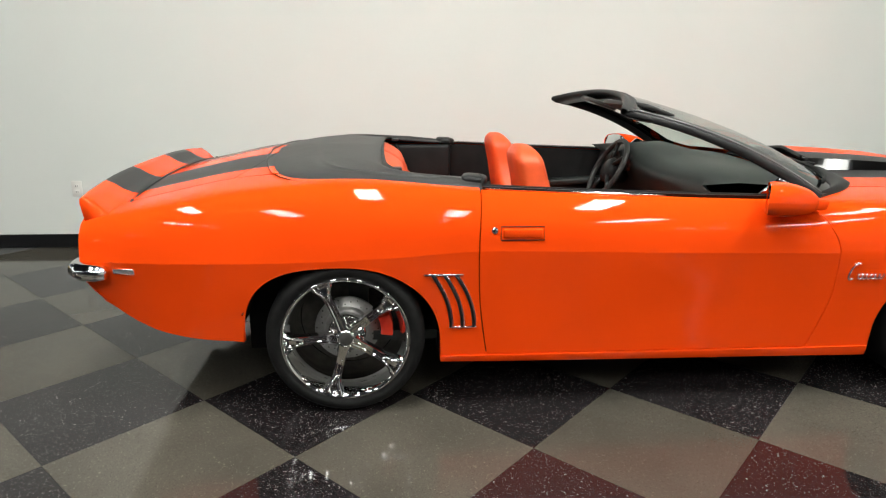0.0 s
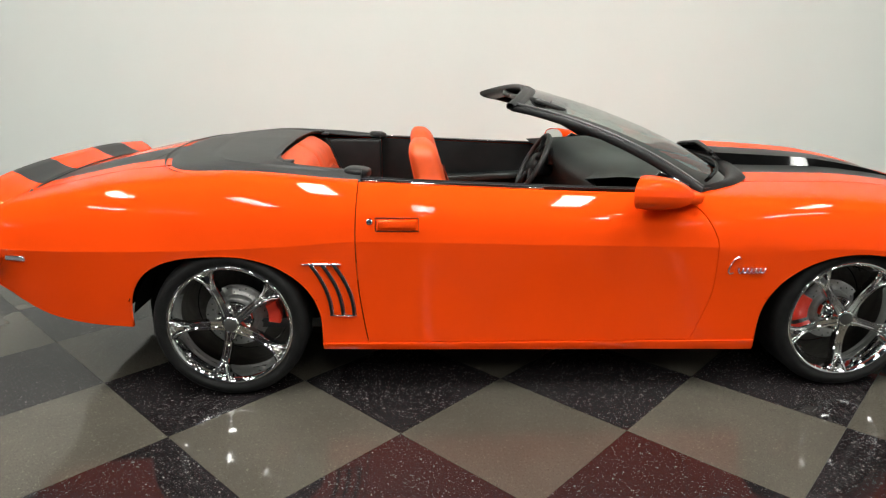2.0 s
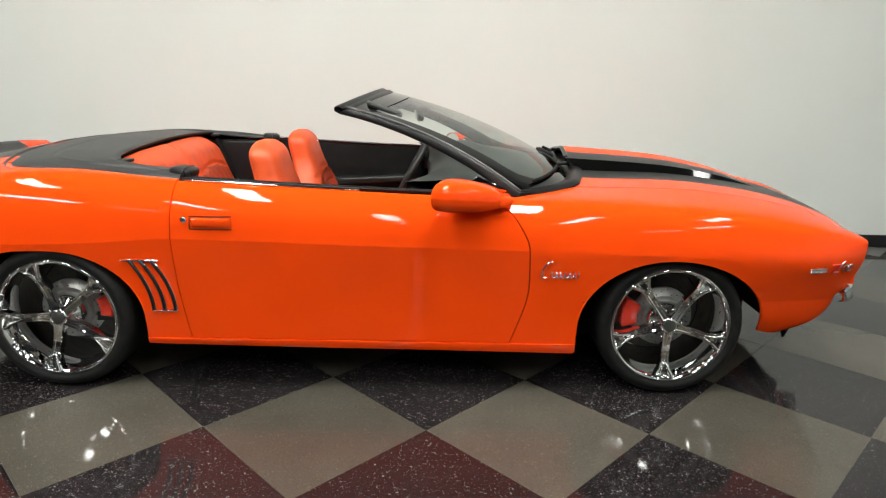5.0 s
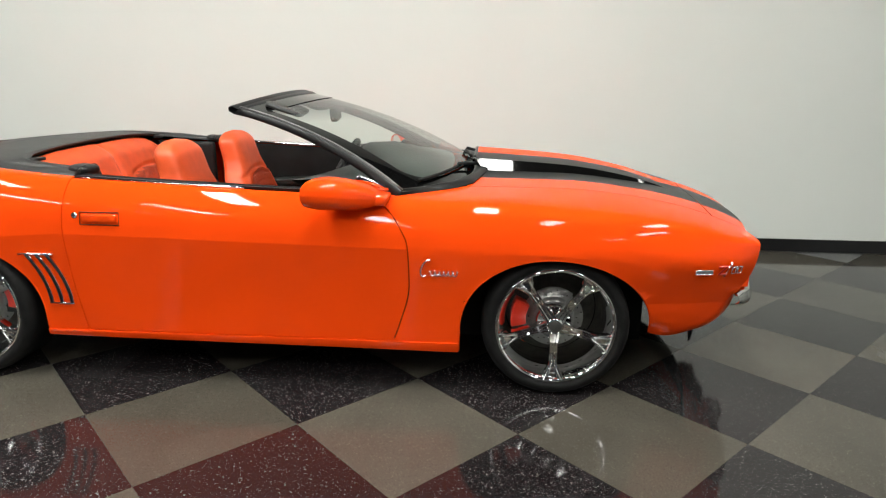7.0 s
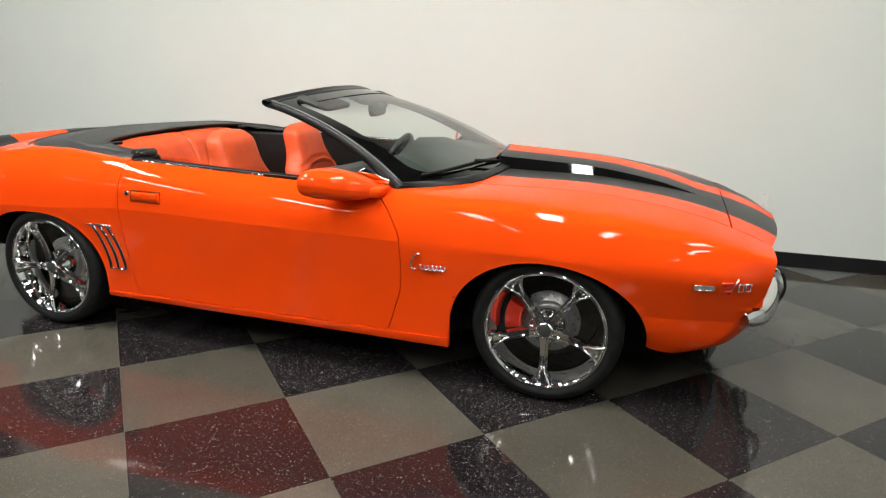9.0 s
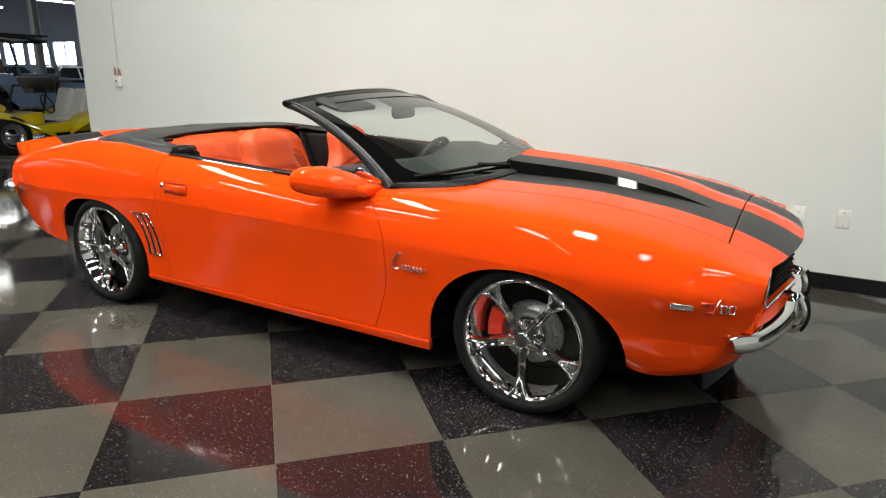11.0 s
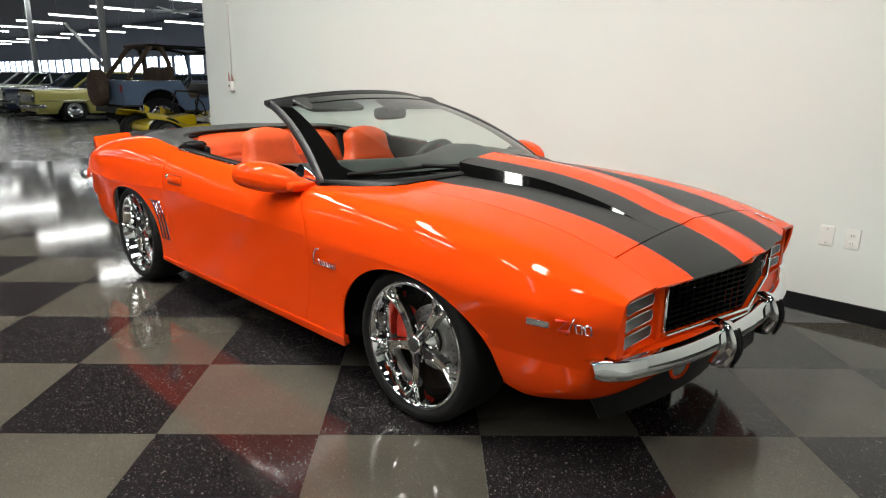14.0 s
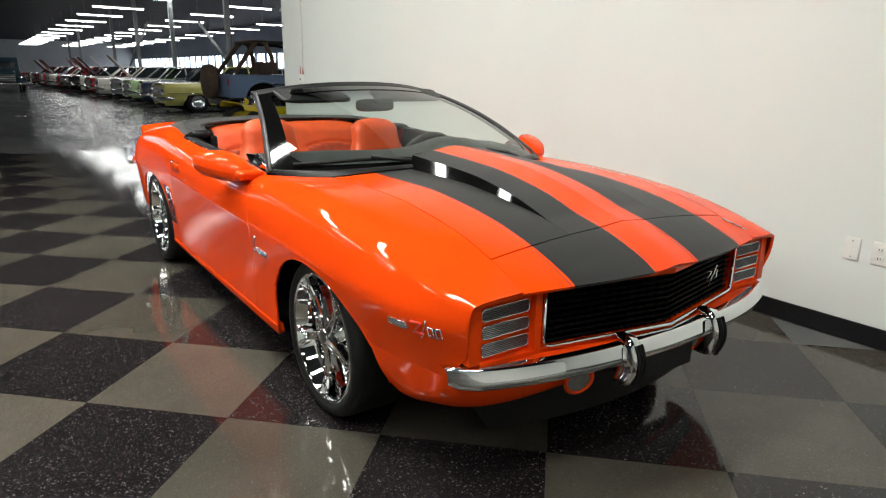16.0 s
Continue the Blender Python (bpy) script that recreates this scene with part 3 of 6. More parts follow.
Y_CUTS = [-0.775, -0.735, -0.535, -0.51, -0.25, 0, 0.25, 0.51, 0.535, 0.735, 0.775]
Z_CUTS = [0.43, 0.485, 0.668, 0.686]
fascia = bmesh.new()
for yi in range(len(Y_CUTS) - 1):
    for zi in range(3):
        ya, yb = Y_CUTS[yi], Y_CUTS[yi + 1]
        mid = abs(ya + yb) / 2
        if zi == 0 and mid > 0.735:
            continue
        if zi == 1 and (mid < 0.51 or 0.535 < mid < 0.722):
            continue
        za, zb = Z_CUTS[zi], Z_CUTS[zi + 1]
        f = [fascia.verts.new((face_x(y) - dx, y, z)) for dx in (0, 0.03) for y, z in ((ya, za), (yb, za), (yb, zb), (ya, zb))]
        for q in ((0, 1, 2, 3), (7, 6, 5, 4), (0, 4, 5, 1), (1, 5, 6, 2), (2, 6, 7, 3), (3, 7, 4, 0)):
            fascia.faces.new([f[i] for i in q])
bmesh.ops.remove_doubles(fascia, verts=fascia.verts, dist=1e-5)
part("front_fascia", fascia, ORANGE, car, smooth=False)

GRILLE_BLACK = material("grille_black", (0.002, 0.002, 0.002), rough=0.5, spec=0.05)
grille = part("grille", prism([(-0.515, 0.48), (0.515, 0.48), (0.515, 0.685), (-0.515, 0.685)], 3.30, 3.34, "X"), GRILLE_BLACK, car, "black egg-crate grille in a chrome surround", smooth=False)
for i in range(9):
    z = 0.499 + 0.02 * i
    part("grille_bar", piped([(face_x(y) - 0.018, y, z) for y in (-0.505, -0.25, 0, 0.25, 0.505)], 0.004, 6), GRILLE_BLACK, grille)
for i in range(25):
    y = -0.48 + 0.04 * i
    part("grille_rib", boxed((face_x(y) - 0.036, y - 0.0015, 0.487), (face_x(y) - 0.02, y + 0.0015, 0.672)), GRILLE_BLACK, grille, smooth=False)
ring = [(face_x(0.5) + 0.004, -0.504, 0.672), (face_x(0.5) + 0.004, -0.505, 0.51), (face_x(0.495) + 0.004, -0.498, 0.494)] + [(face_x(y) + 0.004, y, 0.488) for y in (-0.48, -0.25, 0, 0.25, 0.48)] + [(face_x(0.495) + 0.004, 0.498, 0.494), (face_x(0.5) + 0.004, 0.505, 0.51), (face_x(0.5) + 0.004, 0.504, 0.672)]
part("grille_surround", piped(ring, 0.006, 8), CHROME, grille, "chrome surround")
part("grille_badge", joined(piped([(face_x(0.3) + 0.004, 0.265, 0.61), (face_x(0.3) + 0.004, 0.30, 0.61), (face_x(0.3) + 0.004, 0.27, 0.575), (face_x(0.3) + 0.004, 0.305, 0.575)], 0.003, 5), piped([(face_x(0.3) + 0.006, 0.285, 0.555), (face_x(0.3) + 0.006, 0.325, 0.63)], 0.003, 5), piped([(face_x(0.34) + 0.004, 0.33, 0.605), (face_x(0.34) + 0.004, 0.345, 0.605), (face_x(0.34) + 0.004, 0.345, 0.578), (face_x(0.34) + 0.004, 0.33, 0.578), (face_x(0.34) + 0.004, 0.33, 0.605)], 0.003, 5)), CHROME, grille, "chrome grille badge")
LENS = material("dark_lamp_cover", (0.05, 0.05, 0.05), rough=0.3, metal=0.3)
CLEAR = material("clear_lamp_lens", (0.2, 0.185, 0.165), rough=0.25, coat=0.8, vary=0.1, scale=60, bump=0.4, bump_scale=200)
for s in (-1, 1):
    lamp = part("headlight_cover", boxed((3.33, min(s * 0.53, s * 0.74), 0.48), (3.365, max(s * 0.53, s * 0.74), 0.672)), ORANGE, car, smooth=False)
    for zb in (0.5, 0.555, 0.61):
        y0, y1 = sorted((s * 0.545, s * 0.726))
        slot = [(y0, zb + 0.008), (y0 + 0.008, zb), (y1 - 0.008, zb), (y1, zb + 0.008), (y1, zb + 0.032), (y1 - 0.008, zb + 0.04), (y0 + 0.008, zb + 0.04), (y0, zb + 0.032)]
        band = part("lamp_band", prism(slot, 3.364, 3.369, "X"), LENS, lamp, "dark lamp slot with fine silver ribs", smooth=False)
        for i in range(6):
            part("lamp_rib", piped([(3.371, y0 + 0.004, zb + 0.0055 + 0.0058 * i), (3.371, y1 - 0.004, zb + 0.0055 + 0.0058 * i)], 0.0016, 5), DISC, band)
        part("slot_frame", piped([(3.371, a, b) for a, b in slot + slot[:1]], 0.0026, 6), CHROME, band, "thin chrome frame")


def front_bar_x(y):
    a = abs(y)
    return 3.528 - 0.03 * a - 0.24 * a**3 - 2.2 * max(0, a - 0.745) ** 1.5


bumper_bar(front_bar_x, 0.815, 0.41, 0.478, 0.045, "front_bumper", 1, 90)
for s in (-1, 1):
    y = s * 0.222

    def over_fn(u, v, y=y):
        """A rounded guard that bows forwards over the bar; u up, v round."""
        th = 2 * math.pi * v
        c, sn = math.cos(th), math.sin(th)
        size = max(0.0, 1 - abs(2 * u - 1) ** 5) ** 0.2
        bow = math.sin(math.pi * mixed(0.12, 0.9, u))
        x = 3.462 + 0.052 * bow + 0.038 * size * math.copysign(abs(c) ** 0.6, c)
        return x, y + 0.031 * (0.75 + 0.25 * bow) * size * math.copysign(abs(sn) ** 0.7, sn), mixed(0.322, 0.503, u)

    over = part("overrider", grid(over_fn, 26, 24), CHROME, car, "chrome bumper guard with a black pad")

    def pad_fn(u, v, y=y):
        q = mixed(0.1, 0.86, u)
        bow = math.sin(math.pi * mixed(0.12, 0.9, q))
        return 3.4625 + 0.052 * bow + 0.0372 + 0.004 * math.sin(math.pi * v), y + mixed(-0.01, 0.01, v), mixed(0.322, 0.503, q)

    part("rubber_pad", grid(pad_fn, 16, 6, thick=0.01), RUBBER, over, "black rubber pad")


def filler_fn(u, v):
    y = mixed(-0.76, 0.76, v)
    return mixed(face_x(y) - 0.012, front_bar_x(y) - 0.03, u), y, 0.474 - 0.036 * u + 0.006 * math.sin(math.pi * u)


part("bumper_filler", grid(filler_fn, 4, 40, thick=0.01), ORANGE, car)


def valance_fn(u, v):
    """One skin from wheel arch to wheel arch round the nose; u runs down."""
    a = math.pi * (v - 0.5)
    sn, cs = math.sin(a), math.cos(a)
    tuck = 0.03 * u + 0.05 * u**2.5
    x = 2.9 + (0.53 - tuck - 0.06 * u**2.5) * abs(cs) ** 0.5
    y = math.copysign((0.858 - 0.7 * tuck - 0.045 * u**2.5 * min(1, 2 * abs(cs))) * abs(sn) ** 0.5, sn)
    edge = flank(min(x, 3.38), level(min(x, 3.38), 0.42))[0] + 0.0015 - 0.7 * tuck
    y = math.copysign(min(abs(y), edge), y) if x < 3.38 else y
    side = min(max((3.3 - x) / 0.3, 0), 1)
    top = mixed(0.44, 0.424, min(side * 3, 1))
    low = mixed(0.262 - 0.03 * (y / 0.8) ** 2, FLANK_Z[0](min(max(x, 2.93), 3.14)) + 0.0, side)
    return x, y, mixed(top, low, u)


def valance_spread(v):
    return v + 0.05 * math.sin(2 * math.pi * v)


valance = grid(lambda u, v: valance_fn(u, valance_spread(v)), 10, 90)
cut = [v for v in valance.verts if v.co.x < arch_edge(v.co.z, "front", 1) - 0.002]
for v in cut:
    v.co.x = max(v.co.x, arch_edge(v.co.z, "front", 1) - 0.002)
bmesh.ops.remove_doubles(valance, verts=valance.verts, dist=1e-4)
part("front_valance", valance, ORANGE, car)


def chin_fn(u, v):
    y = mixed(-0.66, 0.66, v) * (1 - 0.13 * u)
    x = 3.352 - 0.30 * abs(y) ** 2
    return x - 0.02 * u, y, mixed(0.285, 0.148, u)


part("chin_spoiler", grid(chin_fn, 4, 30, thick=0.01), TRIM, car, "black rubber chin spoiler")
for s in (-1, 1):
    bm = lathe([(0.0, 0.012), (0.03, 0.01), (0.041, 0.002), (0.045, -0.004), (0.045, -0.02)], 24)
    lamp = part("turn_lamp", bm, CLEAR, car, "clear turn lamp")
    lamp.matrix_world = pose(3.392, s * 0.325, 0.325, 0, 0, -90 + s * 8) @ Matrix.Diagonal((1.15, 0.5, 0.85, 1))
    part("lamp_bezel", piped([(0.048 * math.cos(a), 0.002, 0.048 * math.sin(a)) for a in [2 * math.pi * i / 24 for i in range(25)]], 0.008, 6), ORANGE, lamp)
part("plate_holder", boxed((3.47, -0.16, 0.30), (3.482, 0.16, 0.405), 0.004), TRIM, car, "dark blank number plate holder", smooth=False)


# small script emblem on the far corner of the nose
nose_script = [(3.285 + 0.0035 * k + 0.004 * math.cos(k * 0.9), 0.572 + 0.0022 * k + 0.009 * math.sin(k * 0.9), 0) for k in range(22)]
part("nose_emblem", piped([(x, y, hood_z(x, min(y, 0.6)) + 0.004) for x, y, _ in nose_script], 0.003, 6), CHROME, car, "small chrome script emblem")


# ---- wheels ----
CAP = material("dark_grey_cap", (0.09, 0.09, 0.085), rough=0.4, metal=0.6)
BARREL = material("dull_brake_backing", (0.06, 0.055, 0.048), rough=0.55, metal=0.4, vary=0.3, scale=30)
SPOKE_FACE = [(-1.0, 0.036), (-1.0, 0.005), (-0.9, 0.0), (-0.42, 0.0), (-0.3, 0.0), (0.0, 0.0), (0.3, 0.0), (0.42, 0.0), (0.9, 0.0), (1.0, 0.005), (1.0, 0.036)]
spoke_half = spline((0, 0.023), (0.3, 0.0175), (0.6, 0.0175), (0.76, 0.023), (0.9, 0.041), (1.0, 0.054))


def build_wheel(x, y, s, spin=0.0):
    """A tyre that carries the rim; s is the side to which the wheel's face looks."""
    R, rim = 0.313, 0.2535
    hw = 0.122
    tyre = part("wheel", lathe([(rim - 0.012, -hw), (rim + 0.006, -hw - 0.004), (R - 0.02, -hw), (R - 0.004, -hw + 0.018), (R, -hw + 0.04), (R, hw - 0.04), (R - 0.004, hw - 0.018), (R - 0.012, hw - 0.006), (R - 0.024, hw + 0.007), (rim + 0.014, hw + 0.009), (rim + 0.002, hw - 0.004), (rim - 0.01, hw - 0.012)], 72), RUBBER, car, "low-profile tyre on a five-spoke chrome rim")
    face = pose(0, 0, 0, 0, 0, 180 if s < 0 else 0)
    turned = pose(0, 0, 0, 0, spin, 0) @ face
    tyre.matrix_world = Matrix.Translation((x, y, R)) @ turned
    part("rim", lathe([(rim + 0.003, hw - 0.006), (rim - 0.001, hw + 0.002), (rim - 0.008, hw + 0.003), (rim - 0.014, hw - 0.004), (rim - 0.02, hw - 0.02), (rim - 0.03, hw - 0.045), (rim - 0.042, hw - 0.075), (rim - 0.048, 0.0), (rim - 0.05, -hw)], 72), CHROME, tyre, "chrome rim")
    part("rim_barrel", lathe([(rim - 0.052, -hw), (0.09, -hw + 0.005), (0.0, -hw + 0.005)], 48), BARREL, tyre)
    part("brake_disc", lathe([(0.132, -0.02), (0.132, 0.0), (0.095, 0.0), (0.093, 0.004), (0.088, 0.022), (0.08, 0.026), (0.0, 0.026)], 48), DISC, tyre, "drilled steel brake disc")
    holes = bmesh.new()
    for i in range(30):
        a, rr = 2 * math.pi * i / 30, (0.104, 0.114, 0.124)[i % 3]
        bmesh.ops.create_cone(holes, cap_ends=True, segments=8, radius1=0.0028, radius2=0.0028, depth=0.002, matrix=Matrix.Translation((rr * math.cos(a), 0.0012, rr * math.sin(a))) @ pose(0, 0, 0, 90, 0, 0))
    tagged(part("drilled_holes", holes, UNDER, tyre, smooth=False), kind="stuff")
    span, r0 = (21, 0.118) if x > 1 else (16, 0.135)
    pts = [math.radians(span * k / 6) for k in range(-6, 7)]
    outer = [(0.185 * math.cos(a), 0.185 * math.sin(a)) for a in pts]
    inner = [(r0 * math.cos(a), r0 * math.sin(a)) for a in reversed(pts)]
    cb = prism(outer + inner, -0.03, 0.035, "Y", 0.006)
    ca = part("caliper", cb, RED, tyre, "red brake caliper")
    front = x > 1
    ang = (172 if front else 8) if s < 0 else (8 if front else 172)
    ca.matrix_parent_inverse = Matrix()
    ca.matrix_basis = turned.inverted() @ face @ pose(0, 0, 0, 0, (180 + ang) if s < 0 else ang, 0)
    spoke_proto = None
    for i in range(5):
        a = 2 * math.pi * i / 5

        def spoke_fn(u, v):
            """u runs out along the spoke, v over its face from one flank to the other."""
            r = mixed(0.026, rim - 0.004, u)
            half = spoke_half(u)
            top = hw - 0.012 + 0.010 * u - 0.016 * math.sin(math.pi * min(u * 1.1, 1))
            k = round(v * 10)
            a, d = SPOKE_FACE[k]
            fork = max(0.0, (u - 0.72) / 0.28)
            if k in (4, 5, 6):
                d -= 0.02 * min(1.0, fork * 1.6) if fork > 0 else 0.0015
            return half * a, top - d if d > 0 else top + d, r

        if spoke_proto is None:
            spoke_proto = part("spoke", grid(spoke_fn, 26, 10, flip=False, sharp=(1, 2, 3, 4, 6, 7, 8, 9)), CHROME, tyre, "chrome spoke that forks at the rim")
            sp_ob = spoke_proto
        else:
            sp_ob = spoke_proto.copy()
            scene.collection.objects.link(sp_ob)
            sp_ob.parent = tyre
        sp_ob.matrix_parent_inverse = Matrix()
        sp_ob.matrix_basis = pose(0, 0, 0, 0, math.degrees(a) + 180, 0)
        for e in (-1, 1):
            ridge = part("spoke_ridge", piped([(e * 0.004, hw - 0.015, 0.165), (e * 0.016, hw - 0.008, 0.205), (e * 0.036, hw - 0.002, rim - 0.012), (e * 0.05, hw - 0.001, rim - 0.005)], [0.002, 0.0045, 0.005, 0.003], 6), CHROME, tyre)
            ridge.matrix_parent_inverse = Matrix()
            ridge.matrix_basis = pose(0, 0, 0, 0, math.degrees(a) + 180, 0)
    part("hub", lathe([(0.0, hw - 0.008), (0.03, hw - 0.008), (0.036, hw - 0.013), (0.037, hw - 0.04), (0.07, hw - 0.055), (0.078, hw - 0.08), (0.078, 0.0)], 32), CHROME, tyre)
    part("centre_cap", lathe([(0.0, hw - 0.0045), (0.022, hw - 0.005), (0.027, hw - 0.0078)], 24), CAP, tyre, "grey centre cap")
    nut = None
    for i in range(5):
        a = 2 * math.pi * (i + 0.5) / 5
        if nut is None:
            nut = part("lug_nut", lathe([(0.0, 0.02), (0.007, 0.018), (0.01, 0.012), (0.011, -0.03)], 8), CHROME, tyre)
            o = nut
        else:
            o = nut.copy()
            scene.collection.objects.link(o)
            o.parent = tyre
        o.matrix_parent_inverse = Matrix()
        o.matrix_basis = pose(0.056 * math.sin(a), hw - 0.05, 0.056 * math.cos(a))
        part("lug_pocket", piped([(0.056 * math.sin(a) + 0.02 * math.cos(b), hw - 0.042 - 0.006 * math.sin(b), 0.056 * math.cos(a) + 0.02 * math.sin(b)) for b in [2 * math.pi * q / 16 for q in range(17)]], 0.006, 6), CHROME, tyre)
    return tyre


for s in (-1, 1):
    build_wheel(-0.004, s * 0.776, s, 14)
    build_wheel(2.574, s * 0.751, s)


# ---- windscreen, cowl and mirrors ----
def ws_base(y):
    return Vector((2.21 - 0.31 * (abs(y) / 0.8) ** 3.4, y, 0.872 - 0.012 * (abs(y) / 0.8) ** 2))


def ws_top(y):
    return Vector((1.30 - 0.13 * (abs(y) / 0.575) ** 2, y, 1.228 - 0.054 * (abs(y) / 0.575) ** 2.2))


def ws_point(u, v):
    """u from the base to the top, v across."""
    q = 2 * v - 1
    a, b = ws_base(q * 0.79), ws_top(q * 0.575)
    p = a.lerp(b, u)
    p.x += 0.03 * 4 * u * (1 - u)
    p.z += 0.035 * 4 * u * (1 - u)
    return p


glass = part("windscreen", grid(lambda u, v: ws_point(u, v), 48, 72, flip=True), GLASS, car, "raked tinted windscreen")
glass.visible_shadow = False
CARD = material("black_door_trim", (0.008, 0.008, 0.008), rough=0.42, spec=0.22, vary=0.25, scale=14, bump=0.3, bump_scale=380)
FRIT = material("black_glass_border", (0.003, 0.003, 0.003), rough=0.05, spec=0.5)
SEAL = material("grey_metal_edge", (0.1, 0.1, 0.1), rough=0.35, metal=0.4, vary=0.2, scale=30)


def band_fn(u0, u1, v0, v1, lift):
    def fn(u, v):
        p = ws_point(mixed(u0, u1, u), mixed(v0, v1, v))
        return p.x + 0.35 * lift, p.y, p.z + lift

    return fn


# the printed black border of the glass, which rounds its lower corners
def frit_side(s):
    def fn(u, v):
        wide = 0.048 + 0.09 * max(0.0, 1 - u / 0.16) ** 2 + 0.03 * max(0.0, (u - 0.82) / 0.18) ** 2
        q = mixed(0.0, wide, v)
        p = ws_point(u, q if s < 0 else 1 - q)
        return p.x + 0.001, p.y, p.z + 0.003

    return fn


for s in (-1, 1):
    part("glass_border", grid(frit_side(s), 30, 6, flip=s < 0), FRIT, car, "black printed glass border")
part("glass_border", grid(band_fn(0.885, 1, 0.0, 1, 0.003), 5, 32, flip=True), FRIT, car)
part("glass_border", grid(band_fn(0, 0.055, 0.0, 1, 0.003), 2, 32, flip=True), FRIT, car)
for s in (-1, 1):
    v = 0.0 if s < 0 else 1.0

    def pillar_fn(u, w, s=s, v=v):
        """u up the pillar, w round its wedge-shaped section."""
        p = ws_point(u, v)
        prof = [(0.012, 0.004, 0.008), (0.012, 0.014, 0.004), (0.004, 0.021, -0.006), (-0.02, 0.02, -0.024), (-0.034, 0.012, -0.038), (-0.036, -0.01, -0.036), (-0.015, -0.02, -0.014), (0.006, -0.008, 0.0)]
        a, b, d = prof[round(w * 8) % 8]
        k = 0.68 - 0.12 * u
        return p.x + a * k, p.y + s * b * k, p.z + d * k

    part("pillar", grid(pillar_fn, 24, 8, flip=s > 0), TRIM, car, "black windscreen pillar")
    part("pillar_seal", piped([ws_point(u / 20, v) + Vector((0.006, s * 0.002, 0.007)) for u in range(21)], 0.006, 8), SEAL, car, "slim grey metal edge of the glass")


def header_fn(u, v):
    q = 2 * v - 1
    p = ws_top(q * 0.592)
    prof = [(0.05, -0.004), (0.035, 0.007), (0.012, 0.012), (0.006, 0.006), (-0.002, 0.006), (-0.014, 0.01), (-0.026, 0.008), (-0.034, -0.002), (-0.033, -0.016), (-0.01, -0.022), (0.05, -0.018), (0.05, -0.004)]
    a, b = prof[round(u * 11)]
    return p.x + a, p.y, p.z + b - 0.3 * a


part("header_rail", grid(header_fn, 11, 36), TRIM, car, "black windscreen header rail with seal")


def soft_box(hx, hy, hz, e=0.35):
    """A cushion-like block with rounded corners."""

    def fn(u, v):
        th, ph = 2 * math.pi * v, math.pi * (u - 0.5)
        c, sn = math.cos(th), math.sin(th)
        cp = max(math.cos(ph), 0) ** e
        return hx * cp * math.copysign(abs(c) ** e, c), hy * cp * math.copysign(abs(sn) ** e, sn), hz * math.copysign(abs(math.sin(ph)) ** e, math.sin(ph))

    return grid(fn, 14, 28)


for s in (-1, 1):
    part("sun_visor", soft_box(0.085, 0.215, 0.012, 0.3), VINYL, car, "black padded sun visor").matrix_world = pose(1.31, s * 0.30, 1.168, 0, 19, s * -9)
rvm = part("rear_mirror", soft_box(0.02, 0.125, 0.035, 0.5), GLOSS_BLACK, car, "black rear-view mirror")
rvm.matrix_world = pose(1.47, 0.0, 1.12, 0, -8, 6)
part("mirror_stem", joined(piped([(1.475, 0, 1.13), (1.495, 0, 1.146), (1.515, 0, 1.15)], 0.011, 8), boxed((1.505, -0.02, 1.134), (1.525, 0.02, 1.158), 0.006)), TRIM, car)


def cowl_fn(u, v):
    y = mixed(-0.80, 0.80, v)
    a = ws_base(y * 0.99)
    e = min(abs(y), 0.6)
    b = Vector((hood_rear(e) + 0.02 - 0.30 * max(0, (abs(y) - 0.56) / 0.24) ** 1.5, y, hood_z(hood_rear(e), e) + 0.004 - 0.02 * max(0, (abs(y) - 0.56) / 0.24)))
    p = a.lerp(b, u)
    p.z += 0.016 * math.sin(math.pi * u) + 0.003
    return p


part("cowl", grid(cowl_fn, 8, 48, thick=0.015), TRIM, car, "black plastic cowl below the windscreen")
for y0, y1 in ((-0.715, -0.1), (0.08, 0.42)):
    pts = [ws_point(0.04 + 0.03 * math.sin(math.pi * t), (mixed(y0, y1, t) / 0.79 + 1) / 2) + Vector((0.010, 0, 0.014)) for t in [i / 12 for i in range(13)]]
    wiper = part("wiper", piped(pts, 0.008, 6), RUBBER, car, "black wiper")
    part("wiper_arm", piped([(2.235, y1 - 0.02, 0.893), (2.2, mixed(y0, y1, 0.75), 0.912), (pts[6].x + 0.006, pts[6].y, pts[6].z + 0.012)], 0.009, 6), TRIM, wiper)
